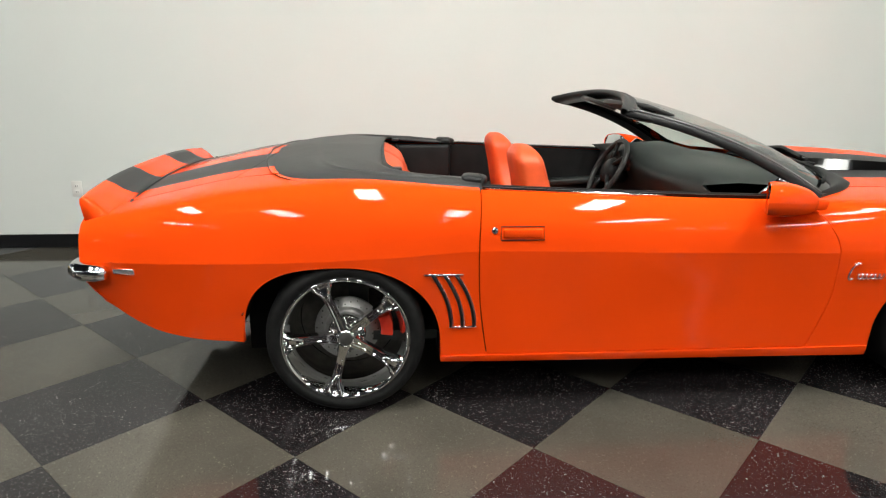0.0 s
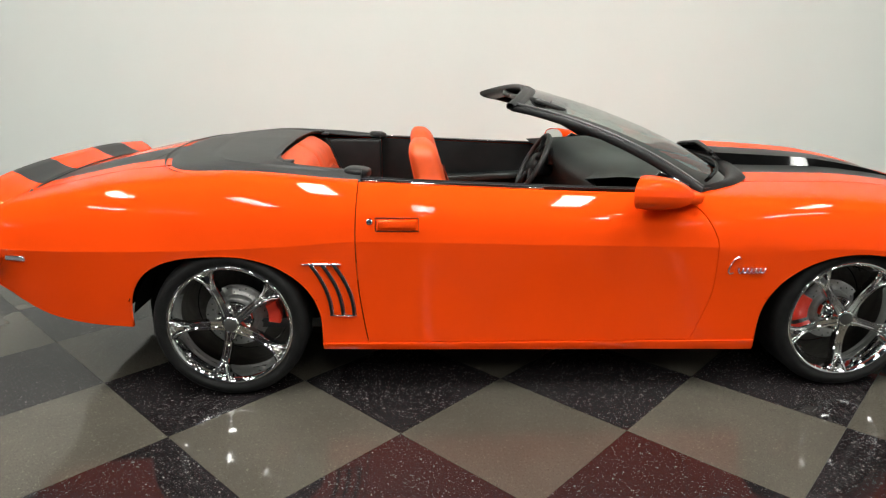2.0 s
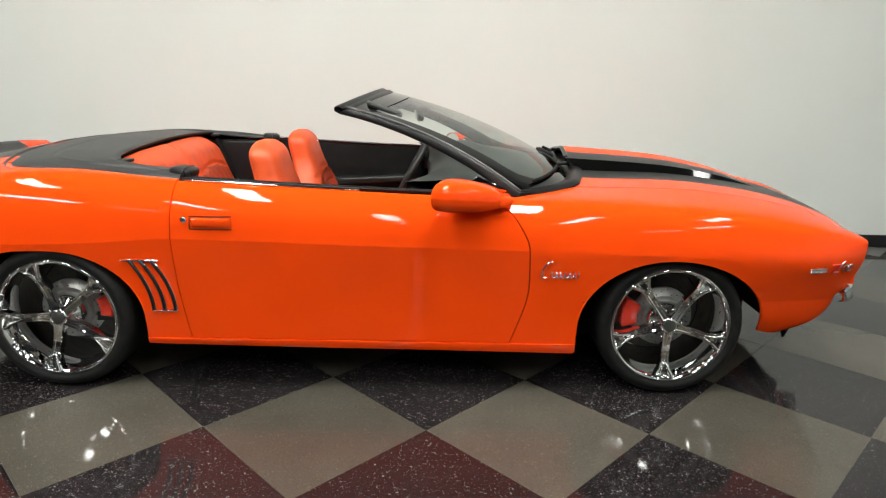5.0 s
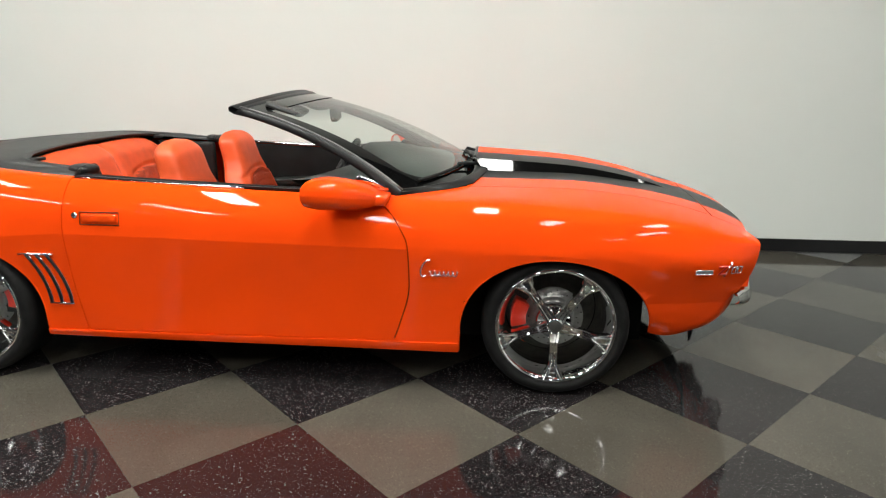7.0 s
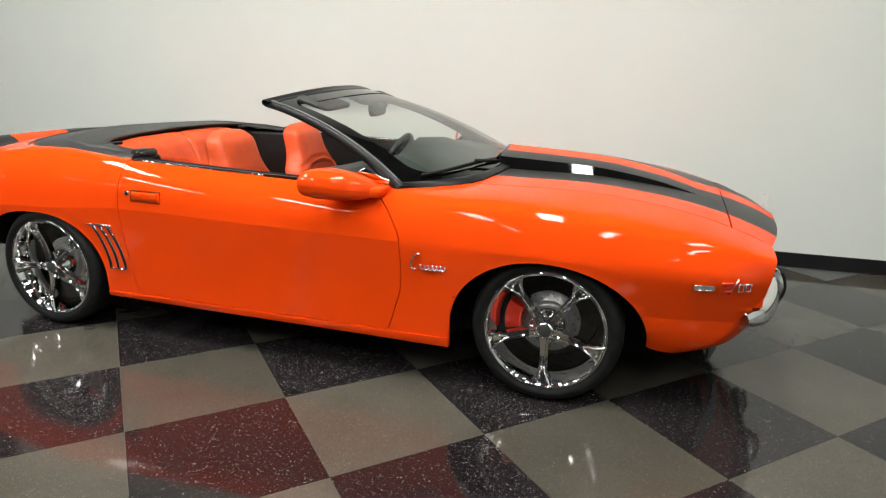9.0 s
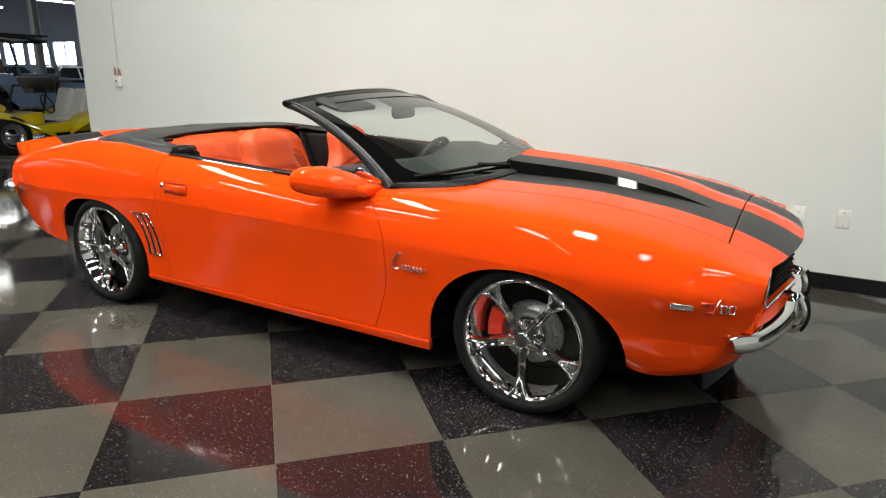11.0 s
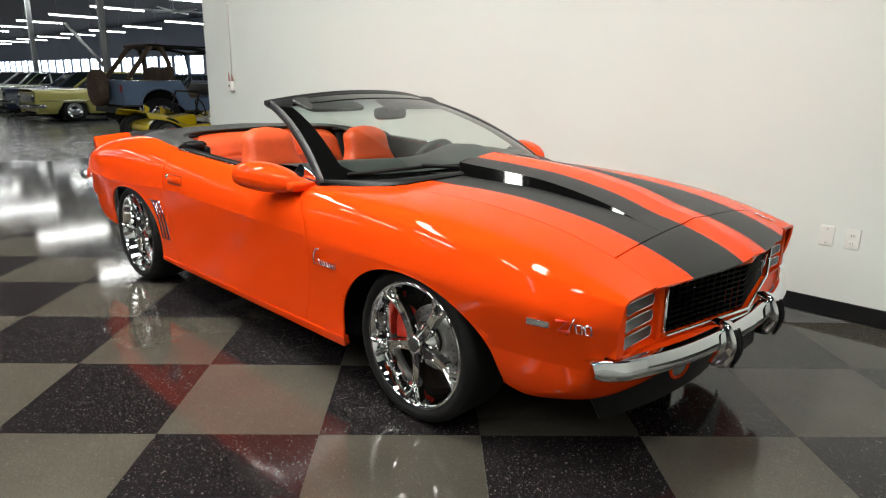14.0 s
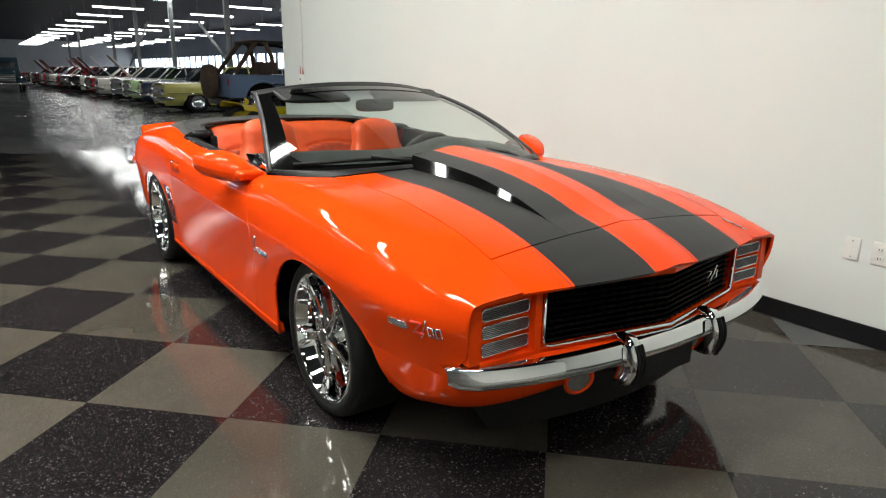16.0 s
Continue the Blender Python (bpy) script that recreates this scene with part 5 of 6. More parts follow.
def classic_car(x, y, turn, paint, label, roof="hard", lid_up=False, length=4.75, tall=1.43, group="parked classic cars"):
    """A sixties saloon in simple form: nose along +x of its own axes."""
    c = thing("classic_car", label, "car", group, at=(x, y, -0.004), turn=turn)
    h = length / 2
    deck = 0.93

    def hull(u, v):
        """u along the car, v over its section from sill to sill."""
        q = mixed(-h, h, u)
        taper = 1 - 0.10 * abs(2 * u - 1) ** 5
        belt = deck - 0.05 * (u > 0.5) * ((u - 0.5) * 2) ** 2 - 0.08 * max(0, 0.12 - u) / 0.12
        sec = [(0.80, 0.24), (0.88, 0.34), (0.905, 0.55), (0.90, 0.68), (0.87, belt - 0.09), (0.80, belt - 0.02), (0.55, belt + 0.01), (0.0, belt + 0.025)]
        k = v * 14
        side = 1 if k > 7 else -1
        kk = k if k <= 7 else 14 - k
        a = int(min(kk, 6))
        f = kk - a
        w = mixed(sec[a][0], sec[a + 1][0], f) * taper
        z = mixed(sec[a][1], sec[a + 1][1], f)
        if kk < 2:
            for wx in (-1.42, 1.42):
                d = abs(q - wx)
                if d < 0.37:
                    z = max(z, 0.33 + math.sqrt(0.37**2 - d * d) * 0.95)
        return q, side * w, z

    body = part("body", grid(hull, 64, 28, flip=True), paint, c)
    part("front_panel", prism([(-0.8, 0.3), (0.8, 0.3), (0.82, 0.84), (-0.82, 0.84)], h - 0.03, h + 0.01, "X", 0.02), paint, c)
    part("rear_panel", prism([(-0.8, 0.3), (0.8, 0.3), (0.8, 0.8), (-0.8, 0.8)], -h - 0.01, -h + 0.03, "X", 0.02), paint, c)
    part("floorpan", boxed((-h + 0.1, -0.7, 0.2), (h - 0.1, 0.7, 0.4)), UNDER, c, smooth=False)
    gr = part("grille", boxed((h, -0.56, 0.54), (h + 0.03, 0.56, 0.76), 0.01), DISC, c, "silver grille")
    for i in range(5):
        part("grille_bar", boxed((h + 0.03, -0.55, 0.56 + 0.042 * i), (h + 0.045, 0.55, 0.572 + 0.042 * i)), CHROME, gr, smooth=False)
    for s in (-1, 1):
        hl = part("headlight", lathe([(0.0, 0.05), (0.06, 0.04), (0.085, 0.02), (0.1, 0.02), (0.1, -0.03)], 20), CHROME, c)
        hl.matrix_parent_inverse = Matrix()
        hl.matrix_basis = pose(h + 0.02, s * 0.68, 0.66, 0, 0, -90)
        part("side_trim", piped([(-h + 0.1, s * 0.905 * 0.93, 0.6), (-h * 0.6, s * 0.91, 0.6), (h * 0.6, s * 0.91, 0.6), (h - 0.1, s * 0.91 * 0.93, 0.6)], 0.011, 6), CHROME, c)
    for e, nm in ((1, "front_bumper"), (-1, "rear_bumper")):
        part(nm, piped([(e * (h - 0.22), -0.9, 0.46), (e * (h + 0.02), -0.84, 0.46), (e * (h + 0.09), -0.5, 0.45), (e * (h + 0.11), 0, 0.45), (e * (h + 0.09), 0.5, 0.45), (e * (h + 0.02), 0.84, 0.46), (e * (h - 0.22), 0.9, 0.46)], 0.055, 8), CHROME, c)
    for wx in (-1.42, 1.42):
        for s in (-1, 1):
            simple_wheel(c, wx, s * 0.78, 0.33, 0.2)
    # glasshouse
    fr, rr, top = 0.62, -1.25, tall
    if roof == "hard":
        cab = bmesh.new()
        ring0 = [cab.verts.new(p) for p in ((fr + 0.25, -0.76, deck), (fr + 0.25, 0.76, deck), (rr - 0.3, 0.76, deck), (rr - 0.3, -0.76, deck))]
        ring1 = [cab.verts.new(p) for p in ((fr - 0.28, -0.6, top - 0.05), (fr - 0.28, 0.6, top - 0.05), (rr + 0.2, 0.6, top - 0.05), (rr + 0.2, -0.6, top - 0.05))]
        for i in range(4):
            cab.faces.new([ring0[i], ring0[(i + 1) % 4], ring1[(i + 1) % 4], ring1[i]])
        part("glasshouse", cab, DARK_GLASS, c, "dark window glass", smooth=False)
        part("roof", prism([(fr - 0.22, top - 0.06), (fr - 0.3, top - 0.02), (0, top), (rr + 0.3, top - 0.02), (rr + 0.1, top - 0.06)], -0.63, 0.63, "Y", 0.02), paint, c)
        for s in (-1, 1):
            for a, b in (((fr + 0.27, 0.77, deck), (fr - 0.27, 0.615, top - 0.05)), ((rr - 0.3, 0.77, deck), (rr + 0.2, 0.615, top - 0.05)), ((-0.3, 0.765, deck), (-0.3, 0.61, top - 0.05))):
                part("pillar", piped([(a[0], s * a[1], a[2]), (b[0], s * b[1], b[2])], 0.03, 6), paint, c)
    else:
        sc = bmesh.new()
        vs = [sc.verts.new(p) for p in ((fr + 0.25, -0.74, deck), (fr + 0.25, 0.74, deck), (fr - 0.2, 0.62, top - 0.08), (fr - 0.2, -0.62, top - 0.08))]
        sc.faces.new(vs)
        part("windscreen", sc, GLASS, c, smooth=False)
        part("screen_frame", piped([(fr + 0.25, -0.75, deck), (fr - 0.2, -0.63, top - 0.07), (fr - 0.2, 0.63, top - 0.07), (fr + 0.25, 0.75, deck)], 0.022, 6), CHROME, c)
        part("cabin", boxed((rr, -0.68, 0.5), (fr + 0.1, 0.68, deck + 0.04), 0.03), VINYL, c)
        for sx, sy in ((-0.25, -0.35), (-0.25, 0.35), (-1.0, 0)):
            part("seat_back", boxed((sx - 0.08, sy - (0.28 if sy else 0.6), 0.6), (sx + 0.08, sy + (0.28 if sy else 0.6), 1.08), 0.05, 3), LEATHER if paint is ORANGE else VINYL, c)
    if lid_up:
        lid = part("raised_bonnet", boxed((0, -0.66, -0.015), (1.25, 0.66, 0.015), 0.01), paint, c, "raised bonnet")
        lid.matrix_parent_inverse = Matrix()
        lid.matrix_basis = pose(0.95, 0, deck + 0.03, 0, -48, 0)
    return c


def paint(name, color):
    return material(name, color, rough=0.3, coat=1.0, spec=0.3, vary=0.03, scale=3)


OLIVE = paint("olive_paint", (0.46, 0.44, 0.13))
NAVY = paint("navy_paint", (0.02, 0.035, 0.07))
MINT = paint("mint_paint", (0.48, 0.7, 0.35))
PALE = paint("pale_paint", (0.74, 0.74, 0.67))
SILVER = paint("silver_paint", (0.52, 0.54, 0.57))
DEEP_RED = paint("red_paint", (0.45, 0.025, 0.03))
MAROON = paint("maroon_paint", (0.12, 0.015, 0.02))
BLACK_PAINT = paint("black_paint", (0.012, 0.012, 0.014))
TEAL = paint("teal_paint", (0.03, 0.065, 0.09))
classic_car(-17.2, 5.15, -90, OLIVE, "pale olive sixties two-door saloon on the showroom floor")
ROW = [(NAVY, "dark navy classic saloon in the showroom row", "hard", False), (MINT, "pale mint green classic convertible in the showroom row", "open", False), (SILVER, "silver classic saloon in the showroom row", "hard", False), (PALE, "cream classic saloon in the showroom row", "hard", True), (DEEP_RED, "red classic convertible in the showroom row", "open", False), (PALE, "cream classic car with raised bonnet", "hard", True), (BLACK_PAINT, "black classic car with raised bonnet", "hard", True), (MAROON, "maroon classic car with raised bonnet", "hard", True), (DEEP_RED, "red classic saloon in the showroom row", "hard", True), (PALE, "white classic saloon in the showroom row", "hard", False), (DEEP_RED, "red classic saloon at the end of the row", "hard", False), (SILVER, "silver classic saloon at the end of the row", "hard", False)]
ROW += [(MAROON, "maroon classic car with raised bonnet", "hard", True), (PALE, "white classic saloon in the showroom row", "hard", True), (BLACK_PAINT, "black classic car with raised bonnet", "hard", True), (DEEP_RED, "red classic saloon in the showroom row", "hard", False)]
for i, (pt, lb, rf, up) in enumerate(ROW):
    classic_car(-20.4 - 2.75 * i, 5.3 - 0.105 * i + 0.1 * (i % 3), -90 + 3 * ((i * 7) % 5 - 2), pt, lb, rf, up)
for i, (pt, lb) in enumerate(((MINT, "mint green classic saloon in the second row"), (PALE, "white classic saloon in the second row"), (TEAL, "blue classic saloon in the second row"), (PALE, "cream classic saloon in the second row"), (MAROON, "maroon classic saloon in the second row"))):
    classic_car(-17.5 - 5.2 * i, 12.6, -90 + 4 * (i % 3 - 1), pt, lb)


def old_pickup(x, y, turn):
    c = thing("old_pickup", "dark teal fifties pickup truck on the showroom floor", "truck", at=(x, y, -0.004), turn=turn)
    part("cab", prism([(-0.9, 0.5), (0.75, 0.5), (0.75, 1.15), (0.45, 1.75), (0.2, 1.84), (-0.7, 1.82), (-0.9, 1.2)], -0.78, 0.78, "Y", 0.07, 3), TEAL, c)
    part("windscreen", prism([(-0.62, 1.2), (0.62, 1.2), (0.55, 1.62), (-0.55, 1.62)], 0.66, 0.69, "X", 0.01), DARK_GLASS, c)
    part("nose", prism([(0.7, 0.45), (1.95, 0.45), (2.05, 0.8), (1.95, 1.1), (1.5, 1.2), (0.7, 1.2)], -0.5, 0.5, "Y", 0.1, 3), TEAL, c)
    part("grille", boxed((2.0, -0.45, 0.55), (2.08, 0.45, 0.95), 0.03), DISC, c)
    for i in range(4):
        part("grille_bar", piped([(2.1, -0.48, 0.6 + 0.1 * i), (2.1, 0.48, 0.6 + 0.1 * i)], 0.022, 6), TEAL, c)
    part("bumper", boxed((2.12, -0.92, 0.42), (2.2, 0.92, 0.54), 0.03, 3), CHROME, c)
    for s in (-1, 1):
        part("wing", prism([(0.6, 0.42), (0.75, 0.75), (1.1, 0.93), (1.6, 0.95), (1.95, 0.8), (2.05, 0.5), (1.85, 0.42), (1.7, 0.72), (1.35, 0.78), (1.0, 0.7), (0.85, 0.42)], *sorted((s * 0.46, s * 0.95)), "Y", 0.03), TEAL, c)
        hl = part("headlight", lathe([(0.0, 0.05), (0.07, 0.03), (0.1, 0.0), (0.1, -0.06)], 20), CHROME, c)
        hl.matrix_parent_inverse = Matrix()
        hl.matrix_basis = pose(2.02, s * 0.7, 0.82, 0, 0, -90)
        for wx in (1.35, -1.6):
            simple_wheel(c, wx, s * 0.8, 0.36, 0.18)
    part("bed", boxed((-2.5, -0.8, 0.55), (-0.95, 0.8, 1.1), 0.04), TEAL, c)


old_pickup(-39.2, -0.55, 0)

JEEP_BLUE = paint("jeep_blue", (0.17, 0.25, 0.4))
CANVAS = material("brown_canvas", (0.105, 0.07, 0.048), rough=0.85, vary=0.25, scale=18, bump=0.4, bump_scale=200)
YELLOW = paint("yellow_paint", (0.75, 0.56, 0.01))


def off_roader(x, y, turn):
    """An open four-wheel-drive tub; nose along +x, its rear panel at 0."""
    c = thing("open_off_roader", "blue open off-roader with brown padded roll cage and spare wheel", "off-roader", at=(x, y, -0.004), turn=turn)
    wide = 0.74
    for s in (-1, 1):
        arch = [(0.0, 0.72), (0.32, 0.72)] + [(0.72 - 0.4 * math.cos(a), 0.72 + 0.33 * math.sin(a)) for a in [math.pi * i / 12 for i in range(1, 12)]] + [(1.12, 0.72), (1.25, 0.60), (2.05, 0.60), (2.05, 0.72), (1.95, 0.86), (1.38, 0.86), (1.2, 1.22), (0.0, 1.22)]
        part("tub_side", prism(arch, *sorted((s * (wide - 0.03), s * wide)), "Y"), JEEP_BLUE, c, smooth=False)
        part("arch_trim", piped([(0.72 - 0.42 * math.cos(a), s * (wide + 0.02), 0.72 + 0.35 * math.sin(a)) for a in [math.pi * i / 12 for i in range(13)]], 0.03, 6), JEEP_BLUE, c)
        part("rail_trim", piped([(0.0, s * (wide + 0.004), 1.22), (1.2, s * (wide + 0.004), 1.22)], 0.016, 6), CHROME, c)
        part("sill_step", boxed((1.2, min(s * 0.7, s * 0.8), 0.54), (2.05, max(s * 0.7, s * 0.8), 0.6), 0.01), CHROME, c)
        part("front_wing", prism([(2.15, 0.75), (2.3, 0.98), (3.1, 0.98), (3.15, 0.9), (3.1, 0.92), (2.35, 0.92)], *sorted((s * 0.45, s * 0.8)), "Y", 0.01), JEEP_BLUE, c)
        part("tail_lamp", boxed((-0.03, min(s * 0.56, s * 0.68), 0.98), (0.0, max(s * 0.56, s * 0.68), 1.12), 0.01), DEEP_RED, c)
        for wx in (0.72, 2.75):
            simple_wheel(c, wx, s * 0.66, 0.43, 0.26)
        part("cage_rear", piped([(0.1, s * 0.62, 1.2), (0.62, s * 0.58, 1.86), (0.7, s * 0.56, 1.92)], 0.05, 8), CANVAS, c)
        part("cage_hoop", piped([(1.05, s * 0.66, 0.9), (1.0, s * 0.64, 1.6), (0.9, s * 0.57, 1.88), (0.78, s * 0.54, 1.95)], 0.055, 8), CANVAS, c)
        part("cage_rail", piped([(0.7, s * 0.56, 1.93), (1.6, s * 0.6, 1.9), (2.0, s * 0.62, 1.84)], 0.035, 8), TRIM, c)
        part("screen_post", piped([(2.12, s * 0.7, 1.15), (1.98, s * 0.66, 1.84)], 0.032, 8), JEEP_BLUE, c)
        part("seat_back", prism([(1.1, 0.75), (1.24, 0.75), (1.14, 1.5), (1.04, 1.52), (1.0, 1.4)], *sorted((s * 0.12, s * 0.58)), "Y", 0.04, 3), CANVAS, c)
        part("seat_cushion", boxed((1.15, min(s * 0.12, s * 0.6), 0.78), (1.65, max(s * 0.12, s * 0.6), 0.95), 0.05, 3), CANVAS, c)
    part("wheel_tub", boxed((0.1, -0.62, 0.6), (1.2, 0.62, 1.1)), UNDER, c, smooth=False)
    part("top_bow", boxed((0.55, -0.6, 1.9), (0.95, 0.6, 1.97), 0.03, 3), CANVAS, c)
    part("top_cloth", boxed((0.6, -0.62, 1.93), (2.05, 0.62, 1.96), 0.01), TRIM, c)
    part("tailgate", boxed((-0.02, -wide, 0.72), (0.02, wide, 1.21), 0.01), JEEP_BLUE, c)
    part("rear_bumper", boxed((-0.1, -0.75, 0.55), (-0.02, 0.75, 0.68), 0.01), TRIM, c)
    part("chassis", boxed((0.0, -0.45, 0.42), (3.2, 0.45, 0.7)), UNDER, c, smooth=False)
    part("tub_floor", boxed((0.02, -0.7, 0.68), (2.05, 0.7, 0.74)), VINYL, c, smooth=False)
    part("bonnet", prism([(2.1, 0.75), (3.25, 0.75), (3.25, 1.1), (2.1, 1.17)], -0.5, 0.5, "Y", 0.04), JEEP_BLUE, c)
    part("dashboard", boxed((1.98, -0.7, 0.9), (2.12, 0.7, 1.17), 0.03), VINYL, c)
    part("screen_frame", piped([(2.12, -0.7, 1.2), (2.12, 0.7, 1.2)], 0.03, 8), JEEP_BLUE, c)
    part("screen_frame", piped([(1.98, -0.66, 1.84), (1.98, 0.66, 1.84)], 0.032, 8), TRIM, c)
    st = part("steering_wheel", piped([(1.82 + 0.06 * math.sin(a), 0.35 + 0.19 * math.cos(a), 1.2 + 0.18 * math.sin(a)) for a in [2 * math.pi * i / 24 for i in range(25)]], 0.014, 6), TRIM, c)
    spare = part("spare_wheel", lathe([(0.0, 0.13), (0.28, 0.125), (0.36, 0.1), (0.385, 0.05), (0.385, -0.07), (0.36, -0.11), (0.25, -0.12), (0.0, -0.12)], 40), CANVAS, c, "spare wheel in a brown canvas cover")
    spare.matrix_parent_inverse = Matrix()
    spare.matrix_basis = pose(-0.22, 0.12, 1.05, 0, 0, 90)
    part("spare_bracket", boxed((-0.1, 0.05, 0.95), (0.0, 0.19, 1.15)), TRIM, c, smooth=False)


off_roader(-10.6, 2.75, 90)


def beach_buggy(x, y, turn):
    """A short fibreglass buggy; nose along +x."""
    c = thing("beach_buggy", "yellow fibreglass beach buggy with black roll bar", "buggy", at=(x, y, -0.004), turn=turn)

    def wing_fn(u, v, x0, x1, lo, hi, s, y0, y1):
        q = mixed(x0, x1, u)
        z = mixed(lo, hi, math.sin(math.pi * mixed(0.08, 0.94, u))) if x0 < 0 else spline((0, 0.33), (0.35, 0.5), (0.7, 0.66), (1, 0.7))(u)
        yy = mixed(y0, y1, v)
        return q, s * yy, z - 0.10 * max(0, v - 0.6) ** 2 / 0.16

    for s in (-1, 1):
        part("front_wing", grid(lambda u, v: wing_fn(u, v, 0.5, 1.5, 0.30, 0.70, s, 0.32, 0.78), 20, 8, thick=0.015), YELLOW, c)
        part("rear_wing", grid(lambda u, v: wing_fn(u, v, -1.45, 0.3, 0.3, 0.68, s, 0.36, 0.82), 20, 8, thick=0.015), YELLOW, c)
        part("side_pod", prism([(-0.5, 0.3), (0.95, 0.3), (0.9, 0.42), (0.4, 0.46), (-0.4, 0.5)], *sorted((s * 0.45, s * 0.72)), "Y", 0.03), YELLOW, c)
        hl = part("headlight", lathe([(0.0, 0.06), (0.07, 0.05), (0.09, 0.0), (0.085, -0.06), (0.05, -0.12), (0.0, -0.14)], 20), YELLOW, c)
        hl.matrix_parent_inverse = Matrix()
        hl.matrix_basis = pose(1.15, s * 0.34, 0.7, 0, 0, -90) @ Matrix.Diagonal((0.85, 0.85, 0.85, 1))
        part("lamp_ring", lathe([(0.0, 0.062), (0.075, 0.055), (0.095, 0.02), (0.094, 0.0)], 20), CHROME, hl)
        simple_wheel(c, 1.18, s * 0.66, 0.3, 0.2)
        simple_wheel(c, -0.85, s * 0.7, 0.33, 0.28)
        part("roll_bar", piped([(-0.35, s * 0.55, 0.45), (-0.36, s * 0.52, 1.05), (-0.37, s * 0.45, 1.12)], 0.03, 8), TRIM, c)
        part("screen_post", piped([(0.55, s * 0.52, 0.62), (0.42, s * 0.5, 1.04)], 0.02, 8), TRIM, c)
        part("seat", prism([(-0.3, 0.4), (0.1, 0.4), (0.12, 0.52), (-0.15, 0.55), (-0.3, 1.0), (-0.4, 1.0)], *sorted((s * 0.06, s * 0.42)), "Y", 0.04, 3), PLASTIC, c)
    part("nose", prism([(0.45, 0.35), (1.35, 0.3), (1.42, 0.4), (1.3, 0.5), (0.9, 0.58), (0.45, 0.64)], -0.42, 0.42, "Y", 0.08, 3), YELLOW, c)
    part("tail", prism([(-1.3, 0.35), (-0.5, 0.35), (-0.5, 0.68), (-1.1, 0.7), (-1.3, 0.6)], -0.45, 0.45, "Y", 0.08, 3), YELLOW, c)
    part("tub", boxed((-0.5, -0.5, 0.25), (0.5, 0.5, 0.45)), UNDER, c, smooth=False)
    part("roll_hoop", piped([(-0.37, -0.45, 1.12), (-0.37, 0.45, 1.12)], 0.03, 8), TRIM, c)
    part("screen_top", piped([(0.42, -0.5, 1.04), (0.42, 0.5, 1.04)], 0.02, 8), TRIM, c)
    part("steering_wheel", piped([(0.3 + 0.05 * math.sin(a), 0.24 + 0.16 * math.cos(a), 0.75 + 0.15 * math.sin(a)) for a in [2 * math.pi * i / 20 for i in range(21)]], 0.014, 6), TRIM, c)


beach_buggy(-8.1, 3.68, -90)


# ---- showroom shell ----
CONCRETE = material("polished_concrete", (0.13, 0.132, 0.13), rough=0.24, spec=0.14, vary=0.35, scale=0.7, rough_vary=0.08, bump=0.7, bump_scale=2.2)
BLUE_WALL = material("blue_grey_wall", (0.36, 0.42, 0.54), rough=0.7, vary=0.06, scale=0.6)
DARK_WALL = material("dark_blue_wall", (0.05, 0.06, 0.08), rough=0.8, vary=0.1, scale=0.6)
CEILING = material("dark_ceiling", (0.014, 0.016, 0.022), rough=0.85, vary=0.3, scale=1.0)
TUBE = glowing("tube", (0.99, 0.99, 0.94), 60.0)
ROW_TUBE = glowing("row_tube", (0.98, 0.99, 1.0), 13.0)
DAYLIGHT = glowing("daylight_pane", (0.85, 0.93, 1.0), 9.0)
CEIL_Z, FAR_Y, FAR_X, NEAR_Y, RIGHT_X = 5.2, 19.0, -110.0, -24.0, 9.2

floor = part("floor", boxed((FAR_X, NEAR_Y, -0.3), (RIGHT_X, FAR_Y, -0.004)), CONCRETE, smooth=False)
tagged(floor, "polished grey concrete showroom floor", "floor", kind="structure")
ceil = part("ceiling", boxed((FAR_X, NEAR_Y, CEIL_Z), (RIGHT_X, FAR_Y, CEIL_Z + 0.2)), CEILING, smooth=False)
tagged(ceil, "dark painted open ceiling", "ceiling", kind="structure")
PALE_WALL = material("pale_grey_wall", (0.5, 0.52, 0.54), rough=0.7, vary=0.06, scale=0.6)
wf = part("wall_far", boxed((FAR_X - 0.2, NEAR_Y, -0.3), (FAR_X, FAR_Y, CEIL_Z + 0.2)), PALE_WALL, smooth=False)
tagged(wf, "pale grey end wall of the showroom", "wall", kind="structure")
# unseen wall added to close the room, dark so the paint reflects little
wn = part("wall_near", boxed((FAR_X, NEAR_Y - 0.2, -0.3), (RIGHT_X, NEAR_Y, CEIL_Z + 0.2)), DARK_WALL, smooth=False)
tagged(wn, "plain dark blue wall, unseen, that closes the showroom", "wall", kind="structure")
wr_ = part("wall_right", boxed((RIGHT_X, NEAR_Y - 0.2, -0.3), (RIGHT_X + 0.2, FAR_Y, CEIL_Z + 0.2)), WHITE_WALL, smooth=False)
tagged(wr_, "plain white wall", "wall", kind="structure")
